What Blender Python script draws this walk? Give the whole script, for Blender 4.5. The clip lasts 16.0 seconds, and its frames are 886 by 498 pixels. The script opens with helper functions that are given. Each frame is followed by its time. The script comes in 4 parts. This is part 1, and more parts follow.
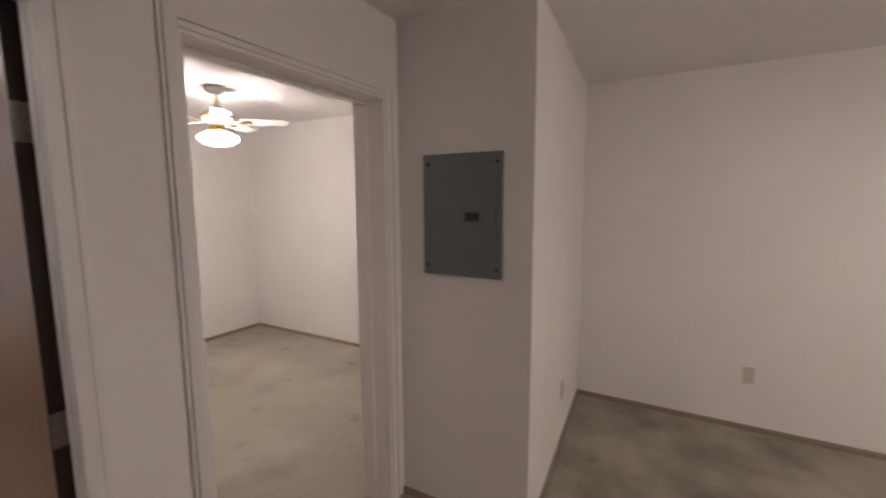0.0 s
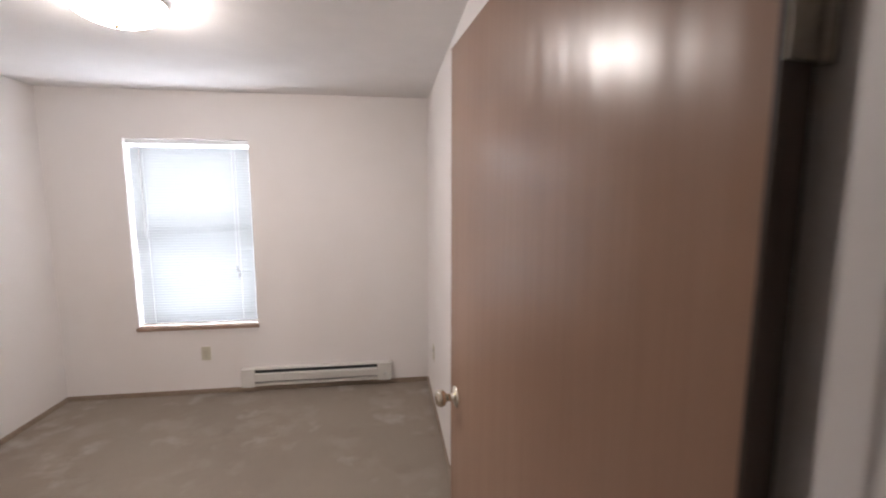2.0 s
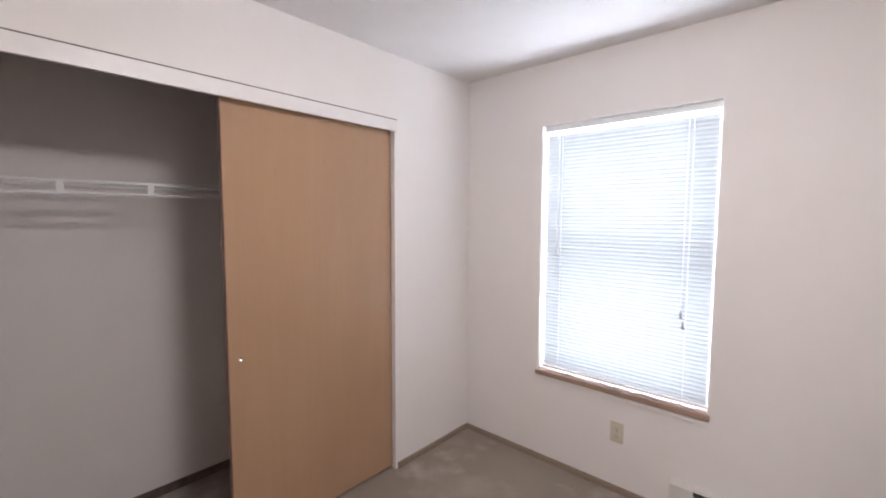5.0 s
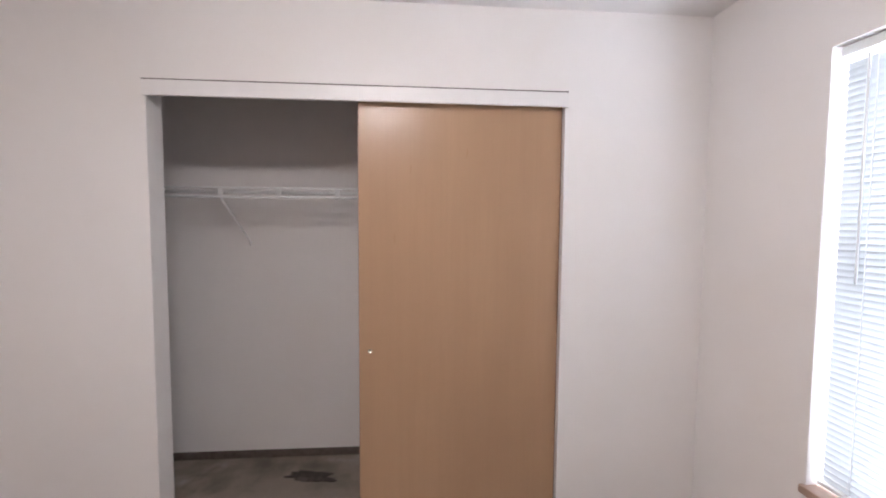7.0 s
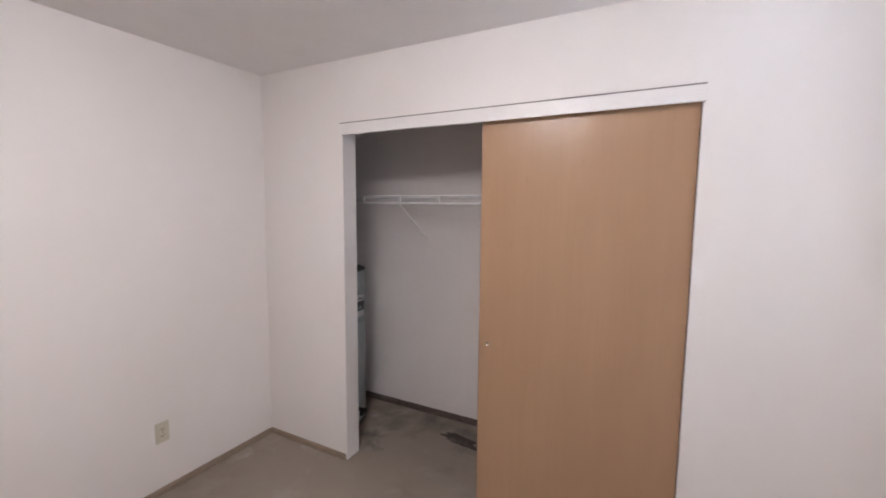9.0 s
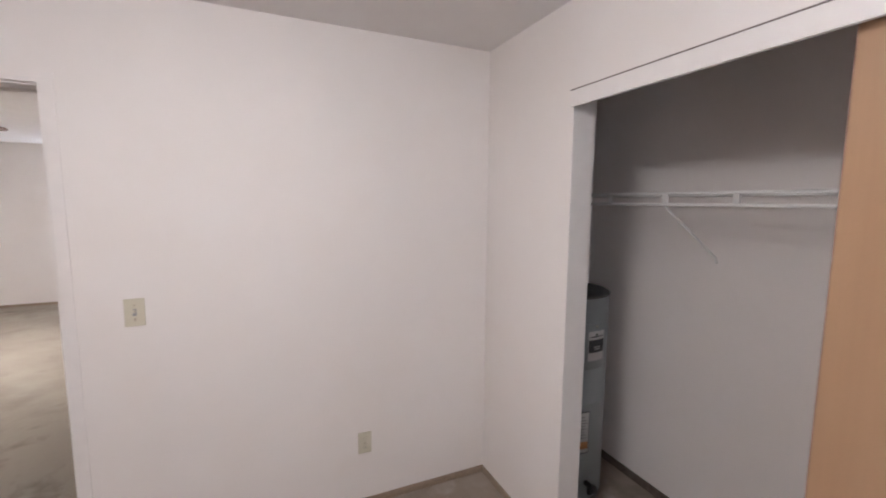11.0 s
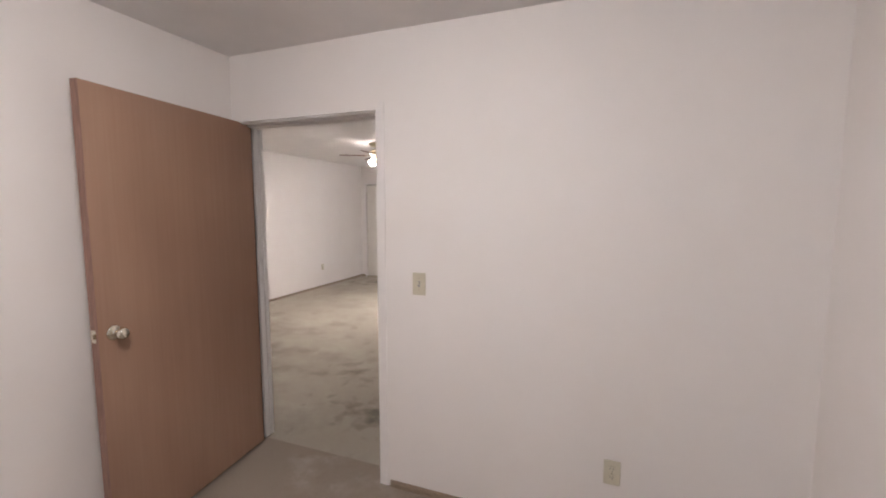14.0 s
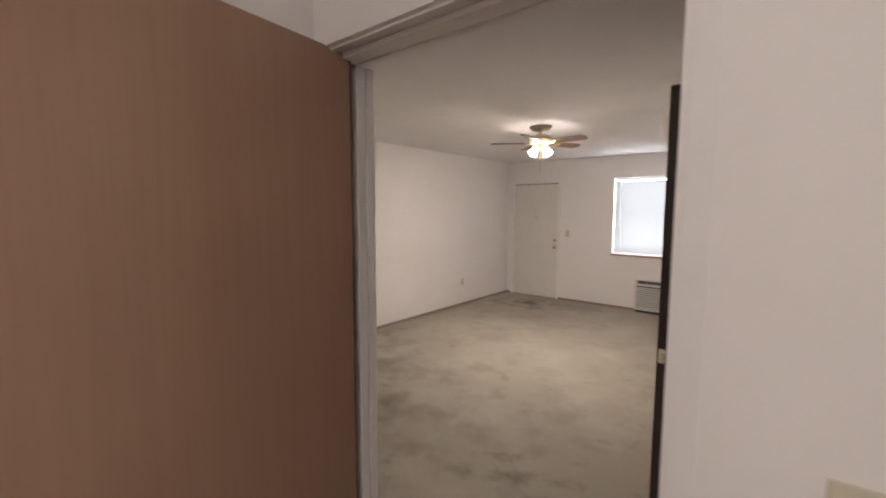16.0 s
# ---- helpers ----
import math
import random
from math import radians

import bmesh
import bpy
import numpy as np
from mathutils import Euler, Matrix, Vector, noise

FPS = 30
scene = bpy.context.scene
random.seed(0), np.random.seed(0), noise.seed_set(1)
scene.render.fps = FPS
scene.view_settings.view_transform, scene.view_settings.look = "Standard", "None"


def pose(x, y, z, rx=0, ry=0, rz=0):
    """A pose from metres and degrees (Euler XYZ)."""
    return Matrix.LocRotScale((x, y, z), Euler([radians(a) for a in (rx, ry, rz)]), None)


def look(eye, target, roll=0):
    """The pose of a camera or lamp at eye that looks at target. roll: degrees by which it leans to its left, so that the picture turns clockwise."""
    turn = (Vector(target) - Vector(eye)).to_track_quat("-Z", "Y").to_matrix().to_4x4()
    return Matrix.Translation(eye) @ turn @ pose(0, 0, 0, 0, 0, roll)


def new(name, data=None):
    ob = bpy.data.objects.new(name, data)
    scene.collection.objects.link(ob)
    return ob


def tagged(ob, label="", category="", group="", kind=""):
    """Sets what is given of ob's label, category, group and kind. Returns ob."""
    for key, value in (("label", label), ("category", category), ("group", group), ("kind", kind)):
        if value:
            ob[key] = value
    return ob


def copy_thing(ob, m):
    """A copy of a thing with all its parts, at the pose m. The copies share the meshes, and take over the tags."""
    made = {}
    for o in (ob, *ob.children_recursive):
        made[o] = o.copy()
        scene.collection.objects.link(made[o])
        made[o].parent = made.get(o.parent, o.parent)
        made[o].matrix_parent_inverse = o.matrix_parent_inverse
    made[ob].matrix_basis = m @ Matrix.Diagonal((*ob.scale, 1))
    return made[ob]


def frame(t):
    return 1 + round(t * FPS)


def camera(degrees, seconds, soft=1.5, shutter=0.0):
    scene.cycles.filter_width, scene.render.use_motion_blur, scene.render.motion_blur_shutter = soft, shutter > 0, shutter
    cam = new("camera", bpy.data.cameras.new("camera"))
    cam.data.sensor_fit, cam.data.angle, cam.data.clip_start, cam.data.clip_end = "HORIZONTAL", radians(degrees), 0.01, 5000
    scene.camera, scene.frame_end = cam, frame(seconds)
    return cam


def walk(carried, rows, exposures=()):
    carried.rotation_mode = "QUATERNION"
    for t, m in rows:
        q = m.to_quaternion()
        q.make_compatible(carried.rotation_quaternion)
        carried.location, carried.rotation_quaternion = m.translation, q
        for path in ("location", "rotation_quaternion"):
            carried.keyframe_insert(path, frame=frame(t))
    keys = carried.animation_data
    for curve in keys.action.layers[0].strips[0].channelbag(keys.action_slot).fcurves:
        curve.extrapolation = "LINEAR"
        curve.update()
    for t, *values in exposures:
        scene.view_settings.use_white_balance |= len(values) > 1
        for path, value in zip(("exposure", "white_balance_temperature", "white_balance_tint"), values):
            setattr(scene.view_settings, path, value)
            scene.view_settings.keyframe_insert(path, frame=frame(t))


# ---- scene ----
cam = camera(93.2, 16.0, soft=1.9, shutter=0.3)

# brightness of the light sources
BED_DAY, LR_DAY, DOME_L, LRFAN_L, RBFAN_L = 60.0, 74.0, 57.0, 34.0, 94.0
LR_BULB = 2400.0
EXPOSURES = [(0.0, -0.22, 6500, 17), (0.7, -0.12, 6400, 17), (1.3, 0.06, 6300, 17), (2.0, 0.38, 6250, 17), (3.0, 0.45, 6050, 17), (4.5, 0.42, 6000, 17), (7.0, 0.53, 5950, 17), (12.5, 0.52, 6050, 17), (14.0, 0.43, 6200, 17), (15.0, 0.16, 6450, 17), (16.0, 0.0, 6600, 17)]

PATH = [
    (0, (-0.285, -1.235, 1.584), (1.445, -0.261, 1.343), -0.3),
    (0.6, (-0.205, -1.002, 1.555), (1.147, 0.453, 1.32), -0.6),
    (1, (-0.198, -0.782, 1.557), (0.833, 0.918, 1.335), -0.5),
    (1.5, (-0.229, -0.533, 1.549), (0.444, 1.338, 1.328), -0.3),
    (2, (-0.223, -0.228, 1.609), (0.046, 1.739, 1.367), 0.0),
    (2.5, (-0.293, 0.02, 1.618), (-0.329, 2.006, 1.384), -0.1),
    (3, (-0.382, 0.202, 1.622), (-0.668, 2.168, 1.399), -0.1),
    (3.5, (-0.474, 0.405, 1.607), (-1.055, 2.307, 1.396), -0.1),
    (4, (-0.679, 0.619, 1.582), (-1.517, 2.423, 1.372), -0.1),
    (4.5, (-0.854, 0.853, 1.58), (-1.967, 2.501, 1.371), -0.2),
    (4.7, (-0.912, 0.913, 1.546), (-2.107, 2.506, 1.36), 0.0),
    (6.8, (-0.959, 1.891, 1.463), (-2.938, 2.163, 1.353), 0.3),
    (7, (-0.89, 1.945, 1.477), (-2.88, 2.101, 1.354), 0.4),
    (7.5, (-0.771, 2.215, 1.506), (-2.757, 2.02, 1.372), 0.9),
    (8, (-0.722, 2.471, 1.595), (-2.652, 1.99, 1.385), 0.5),
    (8.2, (-0.719, 2.545, 1.598), (-2.62, 1.962, 1.385), 0.5),
    (10.3, (-1.318, 2.403, 1.573), (-2.582, 0.867, 1.362), 0.4),
    (10.5, (-1.401, 2.341, 1.596), (-2.529, 0.704, 1.377), 0.4),
    (11, (-1.562, 2.23, 1.615), (-2.371, 0.415, 1.389), 0.4),
    (11.5, (-1.666, 2.23, 1.567), (-2.134, 0.296, 1.369), 0.2),
    (12, (-1.777, 2.333, 1.568), (-1.915, 0.347, 1.378), 0.2),
    (12.5, (-1.887, 2.391, 1.569), (-1.76, 0.405, 1.376), 0.1),
    (13, (-1.991, 2.364, 1.571), (-1.628, 0.407, 1.375), 0.1),
    (13.5, (-2.058, 2.284, 1.555), (-1.494, 0.375, 1.358), -0.0),
    (14, (-1.963, 2.107, 1.544), (-1.25, 0.249, 1.344), 0.1),
    (14.5, (-1.747, 1.864, 1.571), (-0.905, 0.061, 1.374), 0.2),
    (15, (-1.523, 1.575, 1.552), (-0.545, -0.159, 1.357), 0.2),
    (15.5, (-1.262, 1.238, 1.551), (-0.135, -0.403, 1.359), 0.2),
    (16, (-0.986, 0.923, 1.573), (0.275, -0.617, 1.383), 0.2),
]
walk(cam, [(t, look(eye, target, roll)) for t, eye, target, roll in PATH], EXPOSURES)

# ---- world and light ----
world = bpy.data.worlds.new("sky")
scene.world = world
world.use_nodes = True
wn = world.node_tree
sky = wn.nodes.new("ShaderNodeTexSky")
sky.sky_type = "NISHITA"
sky.sun_disc = False
sky.sun_elevation = radians(38)
sky.sun_rotation = radians(200)
wn.nodes["Background"].inputs["Strength"].default_value = 0.12
wn.links.new(sky.outputs["Color"], wn.nodes["Background"].inputs["Color"])

sun_data = bpy.data.lights.new("sun", "SUN")
sun_data.energy, sun_data.angle, sun_data.color = 1.0, radians(10), (1.0, 0.96, 0.9)
sun_ob = new("sun", sun_data)
sun_ob.matrix_world = pose(0, 0, 8, 52, 0, 160)


def window_lamp(name, m, w, h, watts):
    """Skylight in a window's opening."""
    d = bpy.data.lights.new(name, "AREA")
    d.shape, d.size, d.size_y, d.energy, d.color = "RECTANGLE", w, h, watts, (0.90, 0.96, 1.0)
    new(name, d).matrix_world = m


# daylight in the two window openings
window_lamp("window_daylight", pose(-1.7385, 3.53, 1.3175, -90, 0, 0), 0.90, 1.478, BED_DAY)
window_lamp("window_daylight", pose(0.705, -6.187, 1.47, 90, 0, 0), 0.90, 1.193, LR_DAY)


# ---- materials ----
def material(name, colour, rough=0.6, metal=0.0, spread=0.0, scale=40.0, bump=0.0, bump_scale=200.0, stains=None, stretch=None, coat=0.0, emit=None, spec=0.5):
    """A procedural surface: base colour, fine grain (spread), larger blotches (stains: colour, scale, amount, sharpness), relief."""
    m = bpy.data.materials.new(name)
    m.use_nodes = True
    nt = m.node_tree
    b = nt.nodes["Principled BSDF"]
    b.inputs["Base Color"].default_value = (*colour, 1)
    b.inputs["Roughness"].default_value = rough
    b.inputs["Metallic"].default_value = metal
    b.inputs["Specular IOR Level"].default_value = spec
    b.inputs["Coat Weight"].default_value = coat
    b.inputs["Coat Roughness"].default_value = 0.12
    if emit:
        b.inputs["Emission Color"].default_value = (*emit[0], 1)
        b.inputs["Emission Strength"].default_value = emit[1]
    co = nt.nodes.new("ShaderNodeTexCoord")
    mp = nt.nodes.new("ShaderNodeMapping")
    mp.inputs["Scale"].default_value = stretch or (1, 1, 1)
    nt.links.new(co.outputs["Object"], mp.inputs["Vector"])

    def noise_tex(s, detail=3.0, rough_n=0.55):
        n = nt.nodes.new("ShaderNodeTexNoise")
        n.inputs["Scale"].default_value, n.inputs["Detail"].default_value = s, detail
        n.inputs["Roughness"].default_value = rough_n
        nt.links.new(mp.outputs["Vector"], n.inputs["Vector"])
        return n.outputs["Fac"]

    def ramp(fac, lo, hi, c0, c1):
        r = nt.nodes.new("ShaderNodeValToRGB")
        r.color_ramp.elements[0].position, r.color_ramp.elements[1].position = lo, hi
        r.color_ramp.elements[0].color, r.color_ramp.elements[1].color = (*c0, 1), (*c1, 1)
        nt.links.new(fac, r.inputs["Fac"])
        return r.outputs["Color"]

    def mix(a, b_, fac, mode="MIX"):
        x = nt.nodes.new("ShaderNodeMix")
        x.data_type, x.blend_type = "RGBA", mode
        for sock, v in ((x.inputs["Factor"], fac), (x.inputs[6], a), (x.inputs[7], b_)):
            if hasattr(v, "is_output"):
                nt.links.new(v, sock)
            else:
                sock.default_value = v
        return x.outputs[2]

    out = None
    if spread:
        lo = tuple(c * (1 - spread) for c in colour)
        hi = tuple(min(1, c * (1 + spread)) for c in colour)
        out = ramp(noise_tex(scale), 0.3, 0.7, lo, hi)
    for stain_colour, s, lo, hi, amount in stains or ():
        fac = ramp(noise_tex(s, 5.0, 0.6), lo, hi, (0, 0, 0), (amount,) * 3)
        out = mix(out if out is not None else (*colour, 1), (*stain_colour, 1), fac)
    if out is not None:
        nt.links.new(out, b.inputs["Base Color"])
    if bump:
        bp = nt.nodes.new("ShaderNodeBump")
        bp.inputs["Strength"].default_value = bump
        bp.inputs["Distance"].default_value = 0.002
        nt.links.new(noise_tex(bump_scale), bp.inputs["Height"])
        nt.links.new(bp.outputs["Normal"], b.inputs["Normal"])
    return m


def slat_material():
    """White vinyl slats that let daylight through."""
    m = bpy.data.materials.new("blind_vinyl")
    m.use_nodes = True
    nt = m.node_tree
    b = nt.nodes["Principled BSDF"]
    b.inputs["Base Color"].default_value = (0.86, 0.88, 0.9, 1)
    b.inputs["Roughness"].default_value = 0.45
    tr = nt.nodes.new("ShaderNodeBsdfTranslucent")
    tr.inputs["Color"].default_value = (0.060, 0.0625, 0.0620, 1)
    mx = nt.nodes.new("ShaderNodeMixShader")
    mx.inputs["Fac"].default_value = 0.6
    nt.links.new(b.outputs["BSDF"], mx.inputs[1])
    nt.links.new(tr.outputs["BSDF"], mx.inputs[2])
    nt.links.new(mx.outputs["Shader"], nt.nodes["Material Output"].inputs["Surface"])
    return m


def veneer_material(name, mid, dark, pale, rough, gloss):
    """Varnished wood veneer: soft upright figure, short pores, and a slightly wavy face."""
    m = bpy.data.materials.new(name)
    m.use_nodes = True
    nt = m.node_tree
    b = nt.nodes["Principled BSDF"]
    co = nt.nodes.new("ShaderNodeTexCoord")

    def noise_at(sx, sz, detail=3.0, rough_n=0.5):
        mp = nt.nodes.new("ShaderNodeMapping")
        mp.inputs["Scale"].default_value = (sx, sx, sz)
        nt.links.new(co.outputs["Object"], mp.inputs["Vector"])
        n = nt.nodes.new("ShaderNodeTexNoise")
        n.inputs["Scale"].default_value, n.inputs["Detail"].default_value, n.inputs["Roughness"].default_value = 1.0, detail, rough_n
        nt.links.new(mp.outputs["Vector"], n.inputs["Vector"])
        return n.outputs["Fac"]

    def blend(below, colour, fac, lo, hi, amount):
        r = nt.nodes.new("ShaderNodeMapRange")
        r.inputs["From Min"].default_value, r.inputs["From Max"].default_value, r.inputs["To Max"].default_value = lo, hi, amount
        nt.links.new(fac, r.inputs["Value"])
        x = nt.nodes.new("ShaderNodeMix")
        x.data_type = "RGBA"
        nt.links.new(r.outputs["Result"], x.inputs["Factor"])
        if isinstance(below, tuple):
            x.inputs[6].default_value = (*below, 1)
        else:
            nt.links.new(below, x.inputs[6])
        x.inputs[7].default_value = (*colour, 1)
        return x.outputs[2]

    c = blend(mid, dark, noise_at(1.6, 0.9, 2.0), 0.32, 0.78, 0.7)
    c = blend(c, pale, noise_at(4.0, 1.6, 1.0), 0.35, 0.85, 0.4)
    c = blend(c, dark, noise_at(26.0, 0.9, 1.5), 0.30, 0.80, 0.22)
    c = blend(c, dark, noise_at(85.0, 3.0, 1.0), 0.40, 0.85, 0.22)
    nt.links.new(c, b.inputs["Base Color"])
    b.inputs["Specular IOR Level"].default_value = gloss
    rr = nt.nodes.new("ShaderNodeMapRange")
    rr.inputs["To Min"].default_value, rr.inputs["To Max"].default_value = rough - 0.03, rough + 0.05
    nt.links.new(noise_at(16.0, 2.0, 3.0), rr.inputs["Value"])
    nt.links.new(rr.outputs["Result"], b.inputs["Roughness"])
    wave_b = nt.nodes.new("ShaderNodeBump")
    wave_b.inputs["Distance"].default_value = 0.0024
    nt.links.new(noise_at(13.0, 0.5, 1.0), wave_b.inputs["Height"])
    nt.links.new(wave_b.outputs["Normal"], b.inputs["Normal"])
    return m


def glass_material():
    m = bpy.data.materials.new("clear_glass")
    m.use_nodes = True
    b = m.node_tree.nodes["Principled BSDF"]
    b.inputs["Base Color"].default_value = (0.95, 0.98, 0.97, 1)
    b.inputs["Transmission Weight"].default_value = 1.0
    b.inputs["Roughness"].default_value = 0.0
    return m


PAINT = material("wall_paint", (0.82, 0.785, 0.765), 0.62, spread=0.012, scale=3.0, bump=0.25, bump_scale=260, stains=[((0.79, 0.735, 0.69), 1.3, 0.5, 0.75, 0.45)])
CEIL = material("ceiling_paint", (0.80, 0.775, 0.76), 0.8, spread=0.02, scale=5.0, bump=0.6, bump_scale=90)
TRIM = material("trim_paint", (0.80, 0.77, 0.755), 0.4, spread=0.02, scale=12.0, bump=0.08, bump_scale=60)
CARPET = material("worn_carpet", (0.29, 0.245, 0.205), 0.95, spread=0.2, scale=260.0, bump=0.9, bump_scale=420, spec=0.1,
                  stains=[((0.225, 0.186, 0.155), 1.1, 0.45, 0.68, 0.55), ((0.38, 0.33, 0.285), 2.3, 0.53, 0.66, 0.5), ((0.50, 0.45, 0.40), 2.5, 0.58, 0.70, 0.5), ((0.16, 0.132, 0.112), 3.2, 0.62, 0.78, 0.4)])
CARPET_LR = material("worn_living_carpet", (0.37, 0.33, 0.275), 0.95, spread=0.2, scale=260.0, bump=0.9, bump_scale=420, spec=0.1,
                     stains=[((0.47, 0.435, 0.37), 1.6, 0.48, 0.68, 0.5), ((0.23, 0.205, 0.17), 1.9, 0.52, 0.68, 0.42), ((0.37, 0.345, 0.29), 6.5, 0.60, 0.70, 0.45), ((0.15, 0.132, 0.112), 4.4, 0.60, 0.76, 0.5)])


def dark_patch(m, x, y, rx, ry, colour, amount, scale):
    """A mottled dark patch in a floor's colour, stains included, round one place."""
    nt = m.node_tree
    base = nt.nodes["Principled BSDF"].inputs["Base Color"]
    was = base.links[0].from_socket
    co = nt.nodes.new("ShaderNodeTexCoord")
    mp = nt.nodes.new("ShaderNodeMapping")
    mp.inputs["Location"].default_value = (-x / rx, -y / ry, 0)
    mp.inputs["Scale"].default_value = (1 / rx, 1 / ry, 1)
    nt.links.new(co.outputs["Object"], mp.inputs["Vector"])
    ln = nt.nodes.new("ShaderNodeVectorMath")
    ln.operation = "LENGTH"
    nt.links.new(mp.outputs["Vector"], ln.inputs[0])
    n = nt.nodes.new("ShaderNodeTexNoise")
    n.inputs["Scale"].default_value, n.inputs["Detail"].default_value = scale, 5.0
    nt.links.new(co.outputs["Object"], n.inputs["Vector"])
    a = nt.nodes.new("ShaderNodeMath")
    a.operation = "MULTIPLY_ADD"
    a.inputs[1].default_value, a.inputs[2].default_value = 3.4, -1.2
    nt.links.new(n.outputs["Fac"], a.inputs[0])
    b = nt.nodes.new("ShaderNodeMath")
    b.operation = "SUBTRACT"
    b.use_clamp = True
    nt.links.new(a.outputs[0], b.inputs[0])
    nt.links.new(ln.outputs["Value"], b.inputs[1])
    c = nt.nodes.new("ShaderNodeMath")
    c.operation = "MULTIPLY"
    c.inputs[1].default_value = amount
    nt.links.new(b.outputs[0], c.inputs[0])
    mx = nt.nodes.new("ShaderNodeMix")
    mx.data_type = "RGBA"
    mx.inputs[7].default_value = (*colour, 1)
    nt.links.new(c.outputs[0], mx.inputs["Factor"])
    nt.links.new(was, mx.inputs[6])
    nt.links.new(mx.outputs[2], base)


# stains near the bedroom door and the front door
dark_patch(CARPET_LR, -0.35, -0.50, 0.6, 0.55, (0.105, 0.09, 0.074), 0.85, 6.0)
dark_patch(CARPET_LR, 0.15, -1.15, 0.5, 0.4, (0.13, 0.11, 0.092), 0.7, 6.5)
dark_patch(CARPET_LR, 2.35, -5.35, 1.1, 0.8, (0.09, 0.075, 0.062), 0.8, 4.0)
# broad darker mottling of the living carpet towards the panel wall
dark_patch(CARPET_LR, 2.6, -1.5, 3.2, 2.0, (0.13, 0.117, 0.095), 0.65, 2.6)
# darker closet carpet along the back wall and in front of the tank
dark_patch(CARPET, -3.40, 1.00, 0.5, 1.6, (0.105, 0.09, 0.078), 0.8, 4.5)
dark_patch(CARPET, -3.05, 0.75, 0.3, 0.35, (0.09, 0.078, 0.068), 0.8, 9.0)
BASE = material("baseboard_wood", (0.27, 0.205, 0.15), 0.5, spread=0.18, scale=30.0, bump=0.15, bump_scale=80, stretch=(1, 1, 6))
# Darker version of the baseboard wood for the closet, with paler blotches.
BASE_DARK = material("closet_baseboard_dark", (0.105, 0.082, 0.066), 0.6, spread=0.3, scale=26.0, bump=0.2, bump_scale=80, stains=[((0.20, 0.175, 0.155), 6.0, 0.55, 0.7, 0.5)])
OAK_DARK = veneer_material("door_veneer", (0.380, 0.236, 0.164), (0.280, 0.163, 0.111), (0.425, 0.280, 0.193), 0.24, 0.4)
OAK_EDGE = material("door_edge_wood", (0.26, 0.145, 0.11), 0.5, spread=0.2, scale=20.0, stretch=(4, 4, 0.4))
HINGE = material("dull_hinge_metal", (0.36, 0.33, 0.28), 0.4, metal=0.9, spread=0.15, scale=40)
# Dark colour for the shadow gap above the closet header.
GAP = material("header_gap_shade", (0.17, 0.145, 0.135), 0.8, spread=0.3, scale=25)
TRACK = material("track_metal", (0.34, 0.34, 0.34), 0.5, metal=0.3, spread=0.2, scale=30)
# Wood of door_2; on door_1's hinge edge the dark colour stands for shade.
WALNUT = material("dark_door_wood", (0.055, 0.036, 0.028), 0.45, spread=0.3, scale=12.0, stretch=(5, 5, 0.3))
OAK_LIGHT = veneer_material("closet_door_veneer", (0.430, 0.272, 0.162), (0.360, 0.218, 0.130), (0.480, 0.312, 0.188), 0.28, 0.4)
STEEL = material("satin_steel", (0.80, 0.755, 0.65), 0.09, metal=1.0, spread=0.06, scale=50)
BRASS = material("polished_brass", (0.75, 0.58, 0.30), 0.22, metal=1.0, spread=0.05, scale=50)
PANEL = material("panel_grey_enamel", (0.155, 0.175, 0.18), 0.5, spread=0.04, scale=14, bump=0.06, bump_scale=300)
BLACK = material("black_plastic", (0.018, 0.018, 0.02), 0.45, spread=0.2, scale=60)
ALMOND = material("almond_plastic", (0.60, 0.56, 0.45), 0.35, spread=0.02, scale=40)
HEATER = material("heater_enamel", (0.66, 0.64, 0.60), 0.42, spread=0.03, scale=20, bump=0.03, bump_scale=150)
DARK_SLOT = material("heater_slot", (0.03, 0.035, 0.035), 0.6, spread=0.2, scale=60)
VINYL = material("window_vinyl", (0.82, 0.83, 0.83), 0.4, spread=0.02, scale=20)
SILL = material("sill_wood", (0.36, 0.25, 0.195), 0.45, spread=0.1, scale=24, stretch=(0.4, 5, 5))
SLAT = slat_material()
GLASS = glass_material()
WIRE = material("wire_white_vinyl", (0.86, 0.86, 0.85), 0.4, spread=0.02, scale=30)
TANK = material("tank_grey_enamel", (0.30, 0.335, 0.345), 0.38, spread=0.03, scale=10, bump=0.04, bump_scale=40)
# Mottled dark grey for the tank's lid and base ring.
TANK_TOP = material("tank_top_dark", (0.10, 0.105, 0.105), 0.75, spread=0.3, scale=18)
FLEX = material("flex_conduit", (0.22, 0.24, 0.24), 0.4, metal=0.6, spread=0.1, scale=60)
RUBBER = material("pipe_insulation", (0.02, 0.02, 0.022), 0.7, spread=0.3, scale=40)
SCRAP = material("dark_scrap", (0.045, 0.035, 0.03), 0.9, spread=0.4, scale=25, bump=0.8, bump_scale=90, stains=[((0.13, 0.11, 0.095), 14.0, 0.5, 0.65, 0.7)])
PAPER = material("label_paper", (0.62, 0.62, 0.60), 0.6, spread=0.03, scale=30)
INK = material("label_ink", (0.04, 0.045, 0.05), 0.6, spread=0.1, scale=50)
INK_GREY = material("label_grey_ink", (0.30, 0.30, 0.30), 0.6, spread=0.1, scale=50)
INK_BLUE = material("label_blue_ink", (0.03, 0.07, 0.26), 0.6, spread=0.1, scale=50)
INK_ORANGE = material("label_orange_ink", (0.50, 0.25, 0.10), 0.6, spread=0.1, scale=50)
